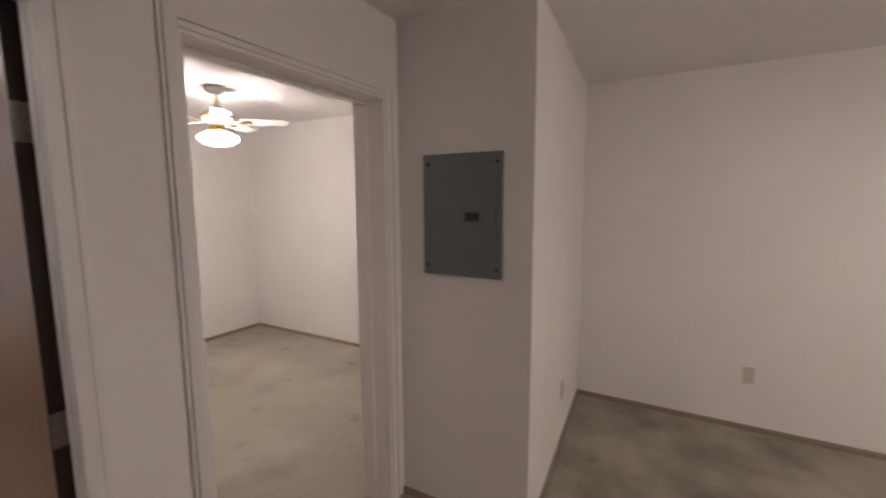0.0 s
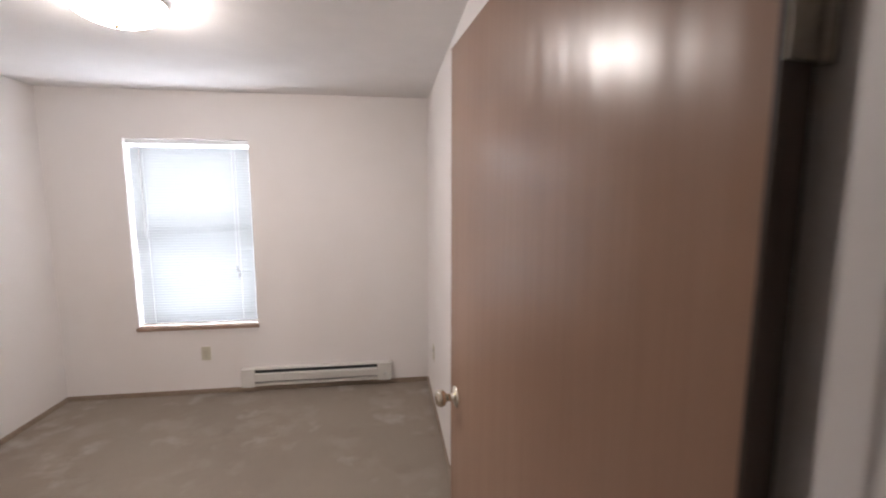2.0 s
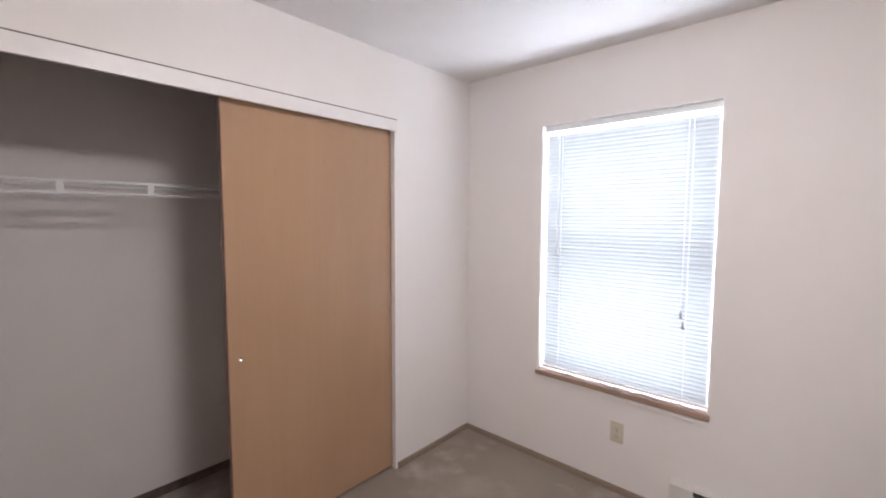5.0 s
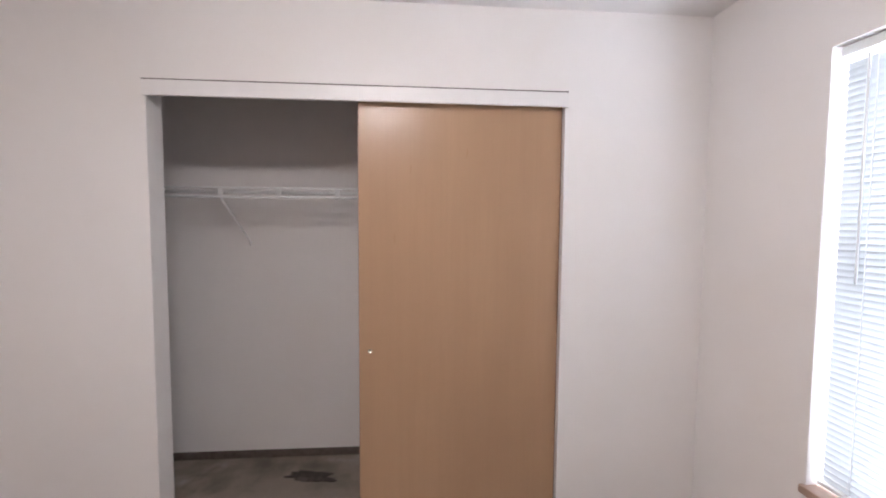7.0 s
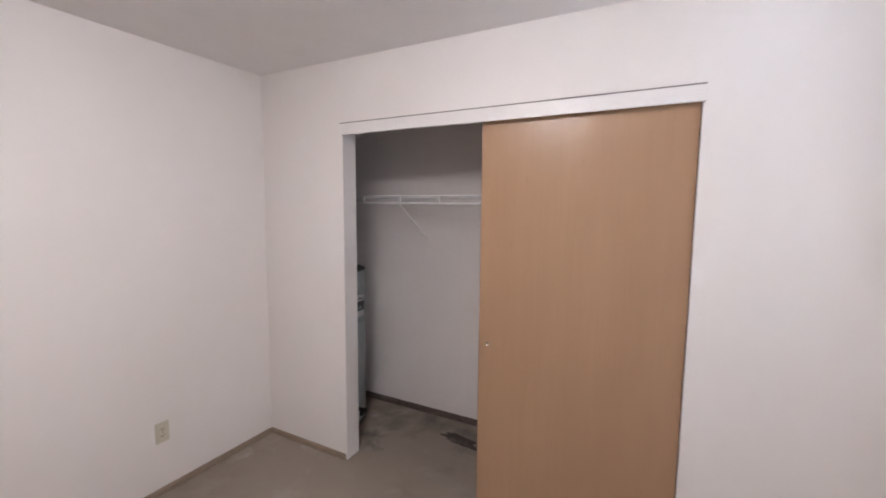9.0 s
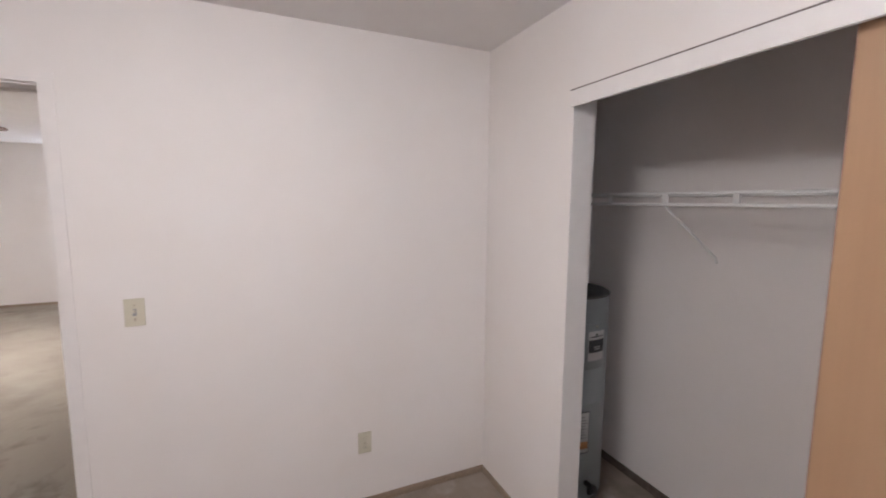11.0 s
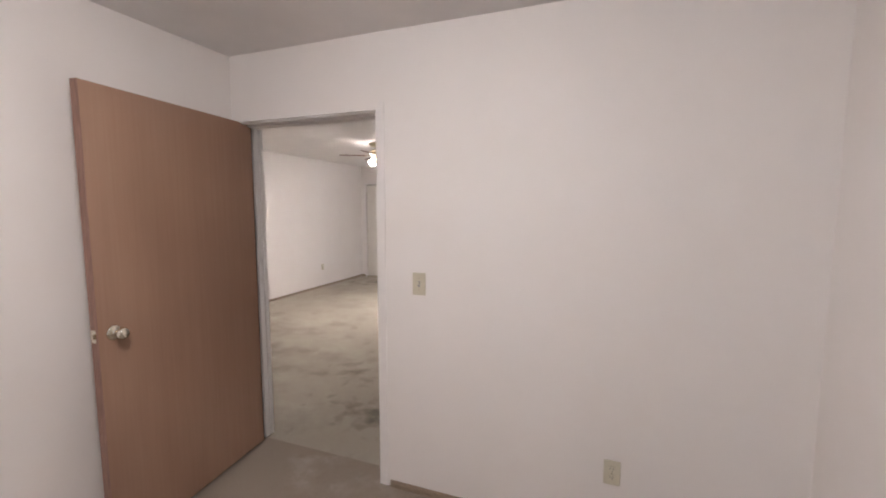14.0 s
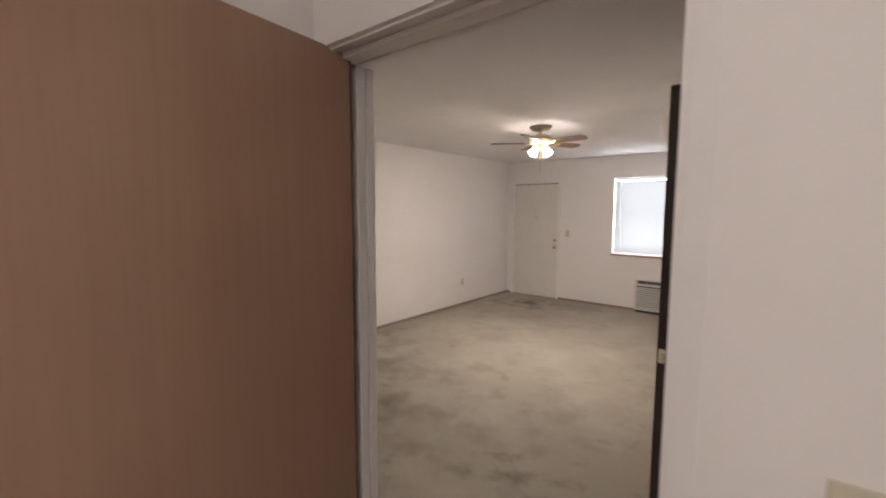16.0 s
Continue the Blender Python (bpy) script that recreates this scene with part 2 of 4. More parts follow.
FAN_WHITE = material("fan_white_enamel", (0.72, 0.70, 0.66), 0.35, spread=0.02, scale=20)
FAN_PALE = material("fan_pale_brass", (0.66, 0.60, 0.46), 0.38, metal=0.35, spread=0.05, scale=30)
FAN_BLADE = material("fan_walnut_blade", (0.17, 0.10, 0.07), 0.4, spread=0.25, scale=14, stretch=(0.4, 6, 6))
DOME = material("lit_opal_glass", (0.9, 0.88, 0.84), 0.3, emit=((1.0, 0.93, 0.83), DOME_L))
SHADE_LR = material("lit_tulip_glass", (0.9, 0.88, 0.84), 0.3, emit=((1.0, 0.92, 0.82), LRFAN_L))
BULB = material("lit_bulb", (0.9, 0.9, 0.85), 0.3, emit=((1.0, 0.92, 0.82), LR_BULB))
SHADE_RB = material("lit_bowl_glass", (0.9, 0.88, 0.84), 0.3, emit=((1.0, 0.92, 0.84), RBFAN_L))
AC_PLASTIC = material("ac_beige_plastic", (0.66, 0.65, 0.62), 0.5, spread=0.03, scale=20)
FRONT_DOOR = material("front_door_paint", (0.72, 0.69, 0.64), 0.45, spread=0.03, scale=4.0, bump=0.05, bump_scale=40)


# ---- mesh helpers ----
def box(bm, x0, x1, y0, y1, z0, z1, bevel=0.0):
    vs = [bm.verts.new((x, y, z)) for x in (x0, x1) for y in (y0, y1) for z in (z0, z1)]
    faces = [bm.faces.new([vs[i] for i in f]) for f in ((0, 1, 3, 2), (4, 6, 7, 5), (0, 4, 5, 1), (2, 3, 7, 6), (0, 2, 6, 4), (1, 5, 7, 3))]
    if bevel:
        edges = list({e for f in faces for e in f.edges})
        bmesh.ops.bevel(bm, geom=edges, offset=bevel, segments=2, profile=0.6, affect="EDGES")
    return bm


def boxes(*specs, bevel=0.0):
    bm = bmesh.new()
    for s in specs:
        one = bmesh.new()
        box(one, *s, bevel=bevel)
        tmp = bpy.data.meshes.new("tmp")
        one.to_mesh(tmp)
        one.free()
        bm.from_mesh(tmp)
        bpy.data.meshes.remove(tmp)
    return bm


def lathe(profile, segs=28, start=0.0, sweep=360.0, wave=0.0, waves=0):
    """A solid of revolution about z from (radius, height) pairs."""
    bm = bmesh.new()
    full = abs(sweep - 360.0) < 1e-6
    n = segs if full else segs + 1
    rings = []
    for k, (r, z) in enumerate(profile):
        if r < 1e-6:
            rings.append([bm.verts.new((0, 0, z))])
            continue
        ring = []
        for i in range(n):
            a = radians(start + sweep * i / segs)
            rr = r * (1 + wave * math.cos(waves * a) * k / max(1, len(profile) - 1))
            ring.append(bm.verts.new((rr * math.cos(a), rr * math.sin(a), z)))
        rings.append(ring)
    for a, b in zip(rings, rings[1:]):
        m = max(len(a), len(b))
        for i in range(m if full else m - 1):
            j = (i + 1) % m
            quad = [a[i % len(a)], a[j % len(a)], b[j % len(b)], b[i % len(b)]]
            quad = [v for k, v in enumerate(quad) if v not in quad[:k]]
            if len(quad) > 2:
                bm.faces.new(quad)
    bmesh.ops.recalc_face_normals(bm, faces=bm.faces)
    for f in bm.faces:
        f.smooth = True
    return bm


def tube(points, r, segs=8, ripple=0.0):
    """A round bar along a line of points."""
    bm = bmesh.new()
    pts = [Vector(p) for p in points]
    rings = []
    for i, p in enumerate(pts):
        d = (pts[min(i + 1, len(pts) - 1)] - pts[max(i - 1, 0)]).normalized()
        u = d.cross(Vector((0, 0, 1)))
        if u.length < 1e-4:
            u = Vector((1, 0, 0))
        u.normalize()
        v = d.cross(u)
        rr = r * (1 + (ripple if i % 2 else -ripple))
        rings.append([bm.verts.new(p + rr * (math.cos(math.tau * k / segs) * u + math.sin(math.tau * k / segs) * v)) for k in range(segs)])
    for a, b in zip(rings, rings[1:]):
        for k in range(segs):
            bm.faces.new((a[k], a[(k + 1) % segs], b[(k + 1) % segs], b[k]))
    bm.faces.new(rings[0][::-1])
    bm.faces.new(rings[-1])
    for f in bm.faces:
        f.smooth = True
    return bm


def prism(outline, z0, z1):
    """An upright solid over a plan outline."""
    bm = bmesh.new()
    lo = [bm.verts.new((x, y, z0)) for x, y in outline]
    hi = [bm.verts.new((x, y, z1)) for x, y in outline]
    bm.faces.new(lo[::-1])
    bm.faces.new(hi)
    n = len(outline)
    for i in range(n):
        bm.faces.new((lo[i], lo[(i + 1) % n], hi[(i + 1) % n], hi[i]))
    bmesh.ops.recalc_face_normals(bm, faces=bm.faces)
    return bm


def moved(bm, m):
    bm.transform(m)
    return bm


def joined(*bms):
    out = bmesh.new()
    for b in bms:
        tmp = bpy.data.meshes.new("tmp")
        b.to_mesh(tmp)
        b.free()
        out.from_mesh(tmp)
        bpy.data.meshes.remove(tmp)
    return out


def part(name, bm, mat, parent=None, label=""):
    me = bpy.data.meshes.new(name)
    bm.to_mesh(me)
    bm.free()
    me.materials.append(mat)
    ob = new(name, me)
    if parent is not None:
        ob.parent = parent
    if label:
        tagged(ob, label)
    return ob


def thing(name, m, label, category, group="", kind=""):
    ob = new(name)
    ob.matrix_world = m
    return tagged(ob, label, category, group, kind)


def structure(name, bm, mat, label, category):
    return tagged(part(name, bm, mat), label, category, kind="structure")


# ---- plan ----
H = 2.42                       # ceiling
XW, XE, YS, YN = -2.753, 0.132, 0.165, 3.318   # bedroom
YL = -0.012                     # living-room face of the wall with the two doors
A0, A1, HEAD = -0.862, 0.150, 2.055            # bedroom door opening
B0, B1 = 0.406, 1.342           # second bedroom's door opening
XB, YB = 1.445, -0.70          # corner of the wall with the breaker panel
LE, LF = 3.08, -5.975           # living room's side and front walls
CB = -3.525                    # closet's back
K0, K1, KH = 0.845, 2.64, 2.0  # closet opening
W0, W1, WZ0, WZ1 = -2.192, -1.285, 0.575, 2.06  # bedroom window
V0, V1, VZ0, VZ1 = 0.25, 1.16, 0.87, 2.07       # living-room window
D0, D1, DH = 2.08, 2.965, 2.035                 # front door


def wall(name, axis, u0, u1, p0, p1, holes, label, z1=H):
    """A wall along x or y with openings (u0, u1, z0, z1) through it."""
    specs = []
    cuts = sorted(holes)
    at = u0
    for h0, h1, zz0, zz1 in cuts:
        specs.append((at, h0, 0.0, z1))
        if zz0 > 0:
            specs.append((h0, h1, 0.0, zz0))
        specs.append((h0, h1, zz1, z1))
        at = h1
    specs.append((at, u1, 0.0, z1))
    if axis == "x":
        bm = boxes(*[(a, b, p0, p1, c, d) for a, b, c, d in specs])
    else:
        bm = boxes(*[(p0, p1, a, b, c, d) for a, b, c, d in specs])
    return structure(name, bm, PAINT, label, "wall")


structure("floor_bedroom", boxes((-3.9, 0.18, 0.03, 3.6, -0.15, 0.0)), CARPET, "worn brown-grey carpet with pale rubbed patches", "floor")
# The living carpet's paler colour stands in for stronger light in this room.
structure("floor_second_bedroom", boxes((0.18, 3.4, 0.03, 3.6, -0.15, 0.0)), CARPET_LR, "worn beige carpet with rubbed patches, paler for the room's stronger light", "floor")
structure("floor_living", boxes((-3.9, 3.4, -6.3, 0.03, -0.15, 0.0)), CARPET_LR, "worn pale grey-beige carpet with dark stains near the doors", "floor")
structure("ceiling", boxes((-3.9, 3.4, -6.3, 3.6, H, H + 0.15)), CEIL, "lightly textured off-white painted ceiling", "ceiling")
wall("wall_north", "x", -3.62, 3.2, YN, YN + 0.26, [(W0, W1, WZ0, WZ1)], "off-white painted bedroom wall with the window")
wall("wall_doors", "x", -3.62, 3.2, YL, YS, [(A0, A1, 0, HEAD), (B0, B1, 0, HEAD)], "off-white painted wall with two bedroom doorways")
wall("wall_closet", "y", YS, YN, XW - 0.115, XW, [(K0, K1, 0, KH + 0.058)], "off-white painted wall with the closet opening")
wall("wall_closet_back", "y", YL, YN, CB - 0.12, CB, [], "off-white closet back wall in shade")
structure("wall_closet_side", boxes((CB, XW - 0.115, K1 + 0.05, K1 + 0.15, 0, H)), PAINT, "closet side wall", "wall")
wall("wall_between_bedrooms", "y", YS, YN, XE, XE + 0.11, [], "off-white painted wall between the bedrooms")
wall("wall_second_bedroom_east", "y", YS, YN, 3.06, 3.2, [], "off-white painted wall of the second bedroom")
structure("wall_panel", prism([(XB, YL), (XB, YB), (LE, -0.585), (LE, YL)], 0, H), PAINT, "off-white painted wall corner that carries the breaker panel", "wall")
wall("wall_living_east", "y", LF, YL, LE, 3.2, [], "off-white painted living-room side wall")
wall("wall_front", "x", -2.2, 3.2, LF - 0.26, LF, [(V0, V1, VZ0, VZ1), (D0, D1, 0, DH)], "off-white painted front wall with door and window")
# Unseen walls, added to close the rooms against outside light.
wall("wall_closing_west", "y", LF, -1.78, -0.90, -0.79, [], "unseen plain wall added to close the living room's west side")
wall("wall_closing_hall_end", "y", -1.78, YL, -2.2, -2.09, [], "unseen plain wall added to close the hall's end")
wall("wall_closing_hall_south", "x", -2.09, -0.79, -1.78, -1.67, [], "unseen plain wall added to close the hall's south side")


def baseboard(specs, label="thin stained wooden baseboard, scuffed", mat=None, hgt=0.036):
    th = 0.011
    for x0, y0, x1, y1, nx, ny in specs:
        d = Vector((x1 - x0, y1 - y0, 0))
        n = Vector((nx, ny, 0))
        bm = bmesh.new()
        prof = ((0, 0), (th, 0), (th, hgt * 0.62), (th * 0.55, hgt), (0, hgt))
        a = [bm.verts.new(Vector((x0, y0, z)) + n * o) for o, z in prof]
        b = [bm.verts.new(Vector((x1, y1, z)) + n * o) for o, z in prof]
        k = len(prof)
        for i in range(k):
            bm.faces.new((a[i], a[(i + 1) % k], b[(i + 1) % k], b[i]))
        bm.faces.new(a[::-1])
        bm.faces.new(b)
        bmesh.ops.recalc_face_normals(bm, faces=bm.faces)
        structure("baseboard", bm, mat or BASE, label, "baseboard")


baseboard([
    (XW, YN, XE, YN, 0, -1), (XE, YS + 0.03, XE, YN, -1, 0), (XW, K1 + 0.01, XW, YN, 1, 0), (XW, YS, XW, K0 - 0.005, 1, 0),
    (XW, YS, A0 - 0.05, YS, 0, 1),
    (XE + 0.11, YN, 3.06, YN, 0, -1), (3.06, YS, 3.06, YN, -1, 0),
    (XB, YB, XB, YL, -1, 0), (XB, YB, LE, -0.585, 0.07, -0.998), (LE, LF, LE, -0.585, -1, 0),
    (A1 + 0.012, YL, B0 - 0.05, YL, 0, -1), (-0.79, LF, D0 - 0.04, LF, 0, 1), (D1 + 0.04, LF, LE, LF, 0, 1),
    (-2.09, YL, A0 - 0.055, YL, 0, -1),
])


baseboard([(CB, YS, CB, K1 + 0.05, 1, 0), (CB, YS, XW - 0.115, YS, 0, 1)], "dark wooden baseboard in the closet, paler in blotches", BASE_DARK, 0.046)


# ---- door frames ----
def door_frame(name, x0, x1, y0, y1, head, wide_r, groove, label, stop_at):
    """Jamb, stop and casing of a doorway through a wall from y0 to y1."""
    t = thing(name, pose(0, 0, 0), label, "door frame", kind="structure")
    j = 0.016
    part("jamb", boxes((x0, x0 + j, y0 - 0.004, y1 + 0.004, 0, head - j)), TRIM, t)
    part("jamb", boxes((x1 - j, x1, y0 - 0.004, y1 + 0.004, 0, head - j)), TRIM, t)
    part("head_jamb", boxes((x0, x1, y0 - 0.004, y1 + 0.004, head - j, head)), TRIM, t)
    s0, s1 = stop_at
    part("stop", boxes((x0 + j, x0 + j + 0.011, s0, s1, 0, head - j - 0.011), bevel=0.002), TRIM, t)
    if groove == 0.5:
        a0, a1 = x1 - j - 0.032, x1 - j
        part("ridged_stop", boxes((a0, a1, y0 - 0.028, y0 + 0.004, 0, head - j - 0.011), (a0 + 0.007, a1, y0 + 0.004, y0 + 0.010, 0, head - j - 0.011), (a0, a1, y0 + 0.010, y0 + 0.044, 0, head - j - 0.011), bevel=0.003), TRIM, t)
        part("ridged_head_stop", boxes((x0 + j + 0.012, x1 - j - 0.033, y0 + 0.012, y0 + 0.043, head - j - 0.013, head - j), (x0 + j + 0.012, x1 - j - 0.033, y0 + 0.043, y0 + 0.050, head - j - 0.008, head - j), (x0 + j + 0.012, x1 - j - 0.033, y0 + 0.050, y0 + 0.074, head - j - 0.013, head - j), bevel=0.003), TRIM, t)
        part("head_bead", boxes((x0 + j, x1 - j, y1 - 0.034, y1 - 0.012, head - j - 0.008, head - j), bevel=0.002), TRIM, t)
    else:
        part("stop", boxes((x1 - j - 0.011, x1 - j, s0, s1, 0, head - j - 0.011), bevel=0.002), TRIM, t)
    part("head_stop", boxes((x0 + j, x1 - j, s0, s1, head - j - 0.016, head - j), bevel=0.002), TRIM, t)
    for u0, u1, g in ((x0 - 0.05, x0 + 0.004, 0.2), (x1 - 0.004, x1 + wide_r, groove)):
        w = u1 - u0
        if w < 0.03:
            part("casing", boxes((u0, u1, y0 - 0.012, y0, 0, head + 0.045), bevel=0.003), TRIM, t)
            continue
        g0, g1 = u0 + w * g - 0.004, u0 + w * g + 0.004
        part("casing", joined(boxes((u0, g0, y0 - 0.012, y0, 0, head + 0.045), (g1, u1, y0 - 0.012, y0, 0, head + 0.045), bevel=0.003), boxes((g0 - 0.003, g1 + 0.003, y0 - 0.003, y0, 0, head + 0.045))), TRIM, t)
    part("head_casing", boxes((x0 + 0.004, x1 - 0.004, y0 - 0.012, y0, head - 0.004, head + 0.016), (x0 + 0.004, x1 - 0.004, y0 - 0.008, y0, head + 0.020, head + 0.045), bevel=0.002), TRIM, t)
    part("casing", boxes((x0 - 0.034, x0 + 0.004, y1, y1 + 0.007, 0, head + 0.022), bevel=0.002), TRIM, t)
    return t


door_frame("door_frame_1", A0, A1, YL, YS, HEAD, 0.012, 0.5, "white painted wooden door frame with ridged casing", (YS - 0.10, YS - 0.062))
door_frame("door_frame_2", B0, B1, YL, YS, HEAD, 0.05, 0.8, "white painted door frame of the second bedroom", (YS - 0.085, YS - 0.05))
strike = thing("strike_plate", pose(B1 - 0.016, 0.105, 1.0), "small dull metal strike plate in the door jamb", "strike plate")
part("plate", boxes((-0.003, 0, -0.014, 0.014, -0.029, 0.029), bevel=0.0008), STEEL, strike)
part("latch_hole", boxes((-0.0045, -0.002, -0.008, 0.008, -0.014, 0.014)), BLACK, strike)


# ---- doors ----
def knob(parent, m):
    prof = [(0.0, 0.066), (0.014, 0.066), (0.023, 0.061), (0.0265, 0.050), (0.024, 0.040), (0.014, 0.033), (0.011, 0.024), (0.011, 0.010), (0.024, 0.009), (0.032, 0.005), (0.033, 0.0), (0.0, 0.0)]
    k = part("knob", moved(lathe(prof, 28), m), STEEL, parent, "round satin metal knob")
    return k


def door_leaf(name, m, width, height, mat, label, edge, knobs=True):
    """A flush door; hinge edge at the origin, leaf along +x, thickness towards +y."""
    t = thing(name, m, label, "door", kind="structure")
    th = 0.036
    part("leaf", boxes((0.004, width - 0.004, 0.0, th, 0.012, height), bevel=0.0015), mat, t)
    # Near-black on every leaf; for door_1 the gap's shade is put into the colour.
    part("dark_hinge_edge", boxes((0.0, 0.004, 0.0, th, 0.012, height)), WALNUT, t)
    part("latch_edge", boxes((width - 0.004, width, 0.0, th, 0.012, height)), edge, t)
    if knobs:
        knob(t, pose(width - 0.068, 0, 1.005, 90, 0, 0))
    knob(t, pose(width - 0.068, th, 1.005, -90, 0, 0))
    part("latch_plate", boxes((width, width + 0.0018, th / 2 - 0.012, th / 2 + 0.012, 0.977, 1.033)), STEEL, t)
    part("latch_bolt", boxes((width + 0.001, width + 0.012, th / 2 - 0.006, th / 2 + 0.006, 0.994, 1.014), bevel=0.002), STEEL, t)
    for z in (0.22, 1.02, 1.76):
        part("hinge", joined(boxes((-0.004, -0.0005, 0.002, th - 0.002, z - 0.045, z + 0.045)), moved(lathe([(0, -0.047), (0.006, -0.047), (0.006, 0.047), (0, 0.047)], 10), pose(-0.004, -0.004, z))), HINGE, t)
    return t


leaf_yaw = math.degrees(math.atan2(1.044 - 0.072, -0.024 - 0.081))
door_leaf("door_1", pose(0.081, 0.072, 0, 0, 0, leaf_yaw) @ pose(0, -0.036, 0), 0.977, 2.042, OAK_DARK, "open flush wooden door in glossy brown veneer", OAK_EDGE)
door_leaf("door_2", pose(-0.66, -1.665, 0, 0, 0, 87.5), 0.82, 2.03, WALNUT, "dark brown wooden door standing open in the hall", WALNUT, False)


# ---- windows ----
def window(name, x0, x1, z0, z1, yin, yout, mid, label, bars=()):
    """A single-hung vinyl window; yin is the room face, yout the outer face of the wall."""
    s = 1 if yout > yin else -1
    t = thing(name, pose(0, 0, 0), label, "window", kind="structure")
    yf0, yf1 = sorted((yin + s * 0.14, yin + s * 0.20))
    w = 0.03
    part("window_frame", boxes((x0, x0 + w, yf0, yf1, z0, z1), (x1 - w, x1, yf0, yf1, z0, z1), (x0 + w, x1 - w, yf0, yf1, z0, z0 + w), (x0 + w, x1 - w, yf0, yf1, z1 - w, z1), bevel=0.003), VINYL, t)
    part("meeting_rail", boxes((x0 + w, x1 - w, yf0 - 0.01, yf1 - 0.012, mid - 0.025, mid + 0.025), bevel=0.003), VINYL, t)
    ym = (yf0 + yf1) / 2
    for za, zb in ((z0 + w, mid - 0.025), (mid + 0.025, z1 - w)):
        ob = part("pane", boxes((x0 + w, x1 - w, ym - 0.002, ym + 0.002, za, zb)), GLASS, t)
        ob.visible_shadow = False
    for zb in bars:
        part("glazing_bar", boxes((x0 + w, x1 - w, ym - 0.012, ym + 0.012, zb - 0.011, zb + 0.011), bevel=0.002), VINYL, t)
    ys = sorted((yin - s * 0.018, yin + s * 0.14))
    part("window_sill", boxes((x0 - 0.012, x1 + 0.012, *ys, z0 - 0.028, z0 + 0.002), bevel=0.006), SILL, t, "worn wooden sill with a pinkish tone")
    ya = sorted((yin, yin - s * 0.009))
    part("apron", boxes((x0 - 0.006, x1 + 0.006, *ya, z0 - 0.056, z0 - 0.028), bevel=0.002), TRIM, t)
    return t


def blind(x0, x1, z0, z1, y, s, label, wand_x, tilt=-75.0):
    """A lowered horizontal blind with closed slats; s: +1 where outdoors lies towards +y."""
    t = thing("window_blind", pose(0, 0, 0), label, "window blind")
    part("headrail", boxes((x0, x1, y - 0.018, y + 0.018, z1 - 0.032, z1), bevel=0.003), VINYL, t)
    part("bottom_rail", boxes((x0, x1, y - 0.012, y + 0.012, z0, z0 + 0.014), bevel=0.003), VINYL, t)
    pitch, depth = 0.0215, 0.0256
    n = int((z1 - 0.04 - z0 - 0.02) / pitch)
    prof = [(-depth / 2, 0.0), (-depth / 6, 0.0022), (depth / 6, 0.0022), (depth / 2, 0.0)]
    bm = bmesh.new()
    rows = []
    for xx in (x0 + 0.008, x1 - 0.008):
        rows.append([bm.verts.new((xx, a, b)) for a, b in prof])
    for i in range(3):
        f = bm.faces.new((rows[0][i], rows[1][i], rows[1][i + 1], rows[0][i + 1]))
        f.smooth = True
    me = bpy.data.meshes.new("slat")
    bm.to_mesh(me)
    bm.free()
    me.materials.append(SLAT)
    for i in range(n):
        ob = new("slat", me)
        ob.parent = t
        ob.matrix_basis = pose(0, y, z0 + 0.026 + i * pitch, s * (tilt + random.uniform(-0.15, 0.15)), 0, 0)
    for xx in (x0 + 0.11, x1 - 0.11):
        part("ladder_cord", tube([(xx, y - s * 0.014, z0), (xx, y - s * 0.014, z1 - 0.03)], 0.0011, 5), VINYL, t)
    wd = [(wand_x, y - s * 0.026, z1 - 0.05), (wand_x + 0.004, y - s * 0.03, z1 - 0.4), (wand_x + 0.006, y - s * 0.031, z1 - 0.76)]
    part("tilt_wand", tube(wd, 0.004, 6), VINYL, t, "clear plastic tilt wand")
    return t


window("window_1", W0, W1, WZ0, WZ1, YN, YN + 0.26, 1.335, "white vinyl single-hung bedroom window in a drywall recess")
b1 = blind(W0 + 0.006, W1 - 0.006, WZ0 + 0.012, WZ1 - 0.004, YN + 0.045, 1, "white vinyl blind, lowered and closed, bright with daylight", W0 + 0.10)
cx = W1 - 0.135
part("lift_cord", tube([(cx, YN + 0.014, WZ1 - 0.04), (cx, YN + 0.012, 1.06)], 0.0012, 5), VINYL, b1)
part("cord_tassel", moved(lathe([(0, 0.0), (0.007, 0.0), (0.006, 0.03), (0.003, 0.042), (0, 0.042)], 10), pose(cx, YN + 0.012, 1.02)), INK_GREY, b1, "grey cord tassel")
part("cord_tassel", moved(lathe([(0, 0.0), (0.007, 0.0), (0.006, 0.03), (0.003, 0.042), (0, 0.042)], 10), pose(cx + 0.012, YN + 0.012, 0.965)), INK_GREY, b1)
window("window_2", V0, V1, VZ0, VZ1, LF, LF - 0.26, 1.51, "white vinyl living-room window with a wooden sill", (1.19, 1.79))
blind(V0 + 0.006, V1 - 0.006, VZ0 + 0.012, VZ1 - 0.004, LF - 0.045, -1, "white vinyl blind, lowered over the living-room window", V1 - 0.10)


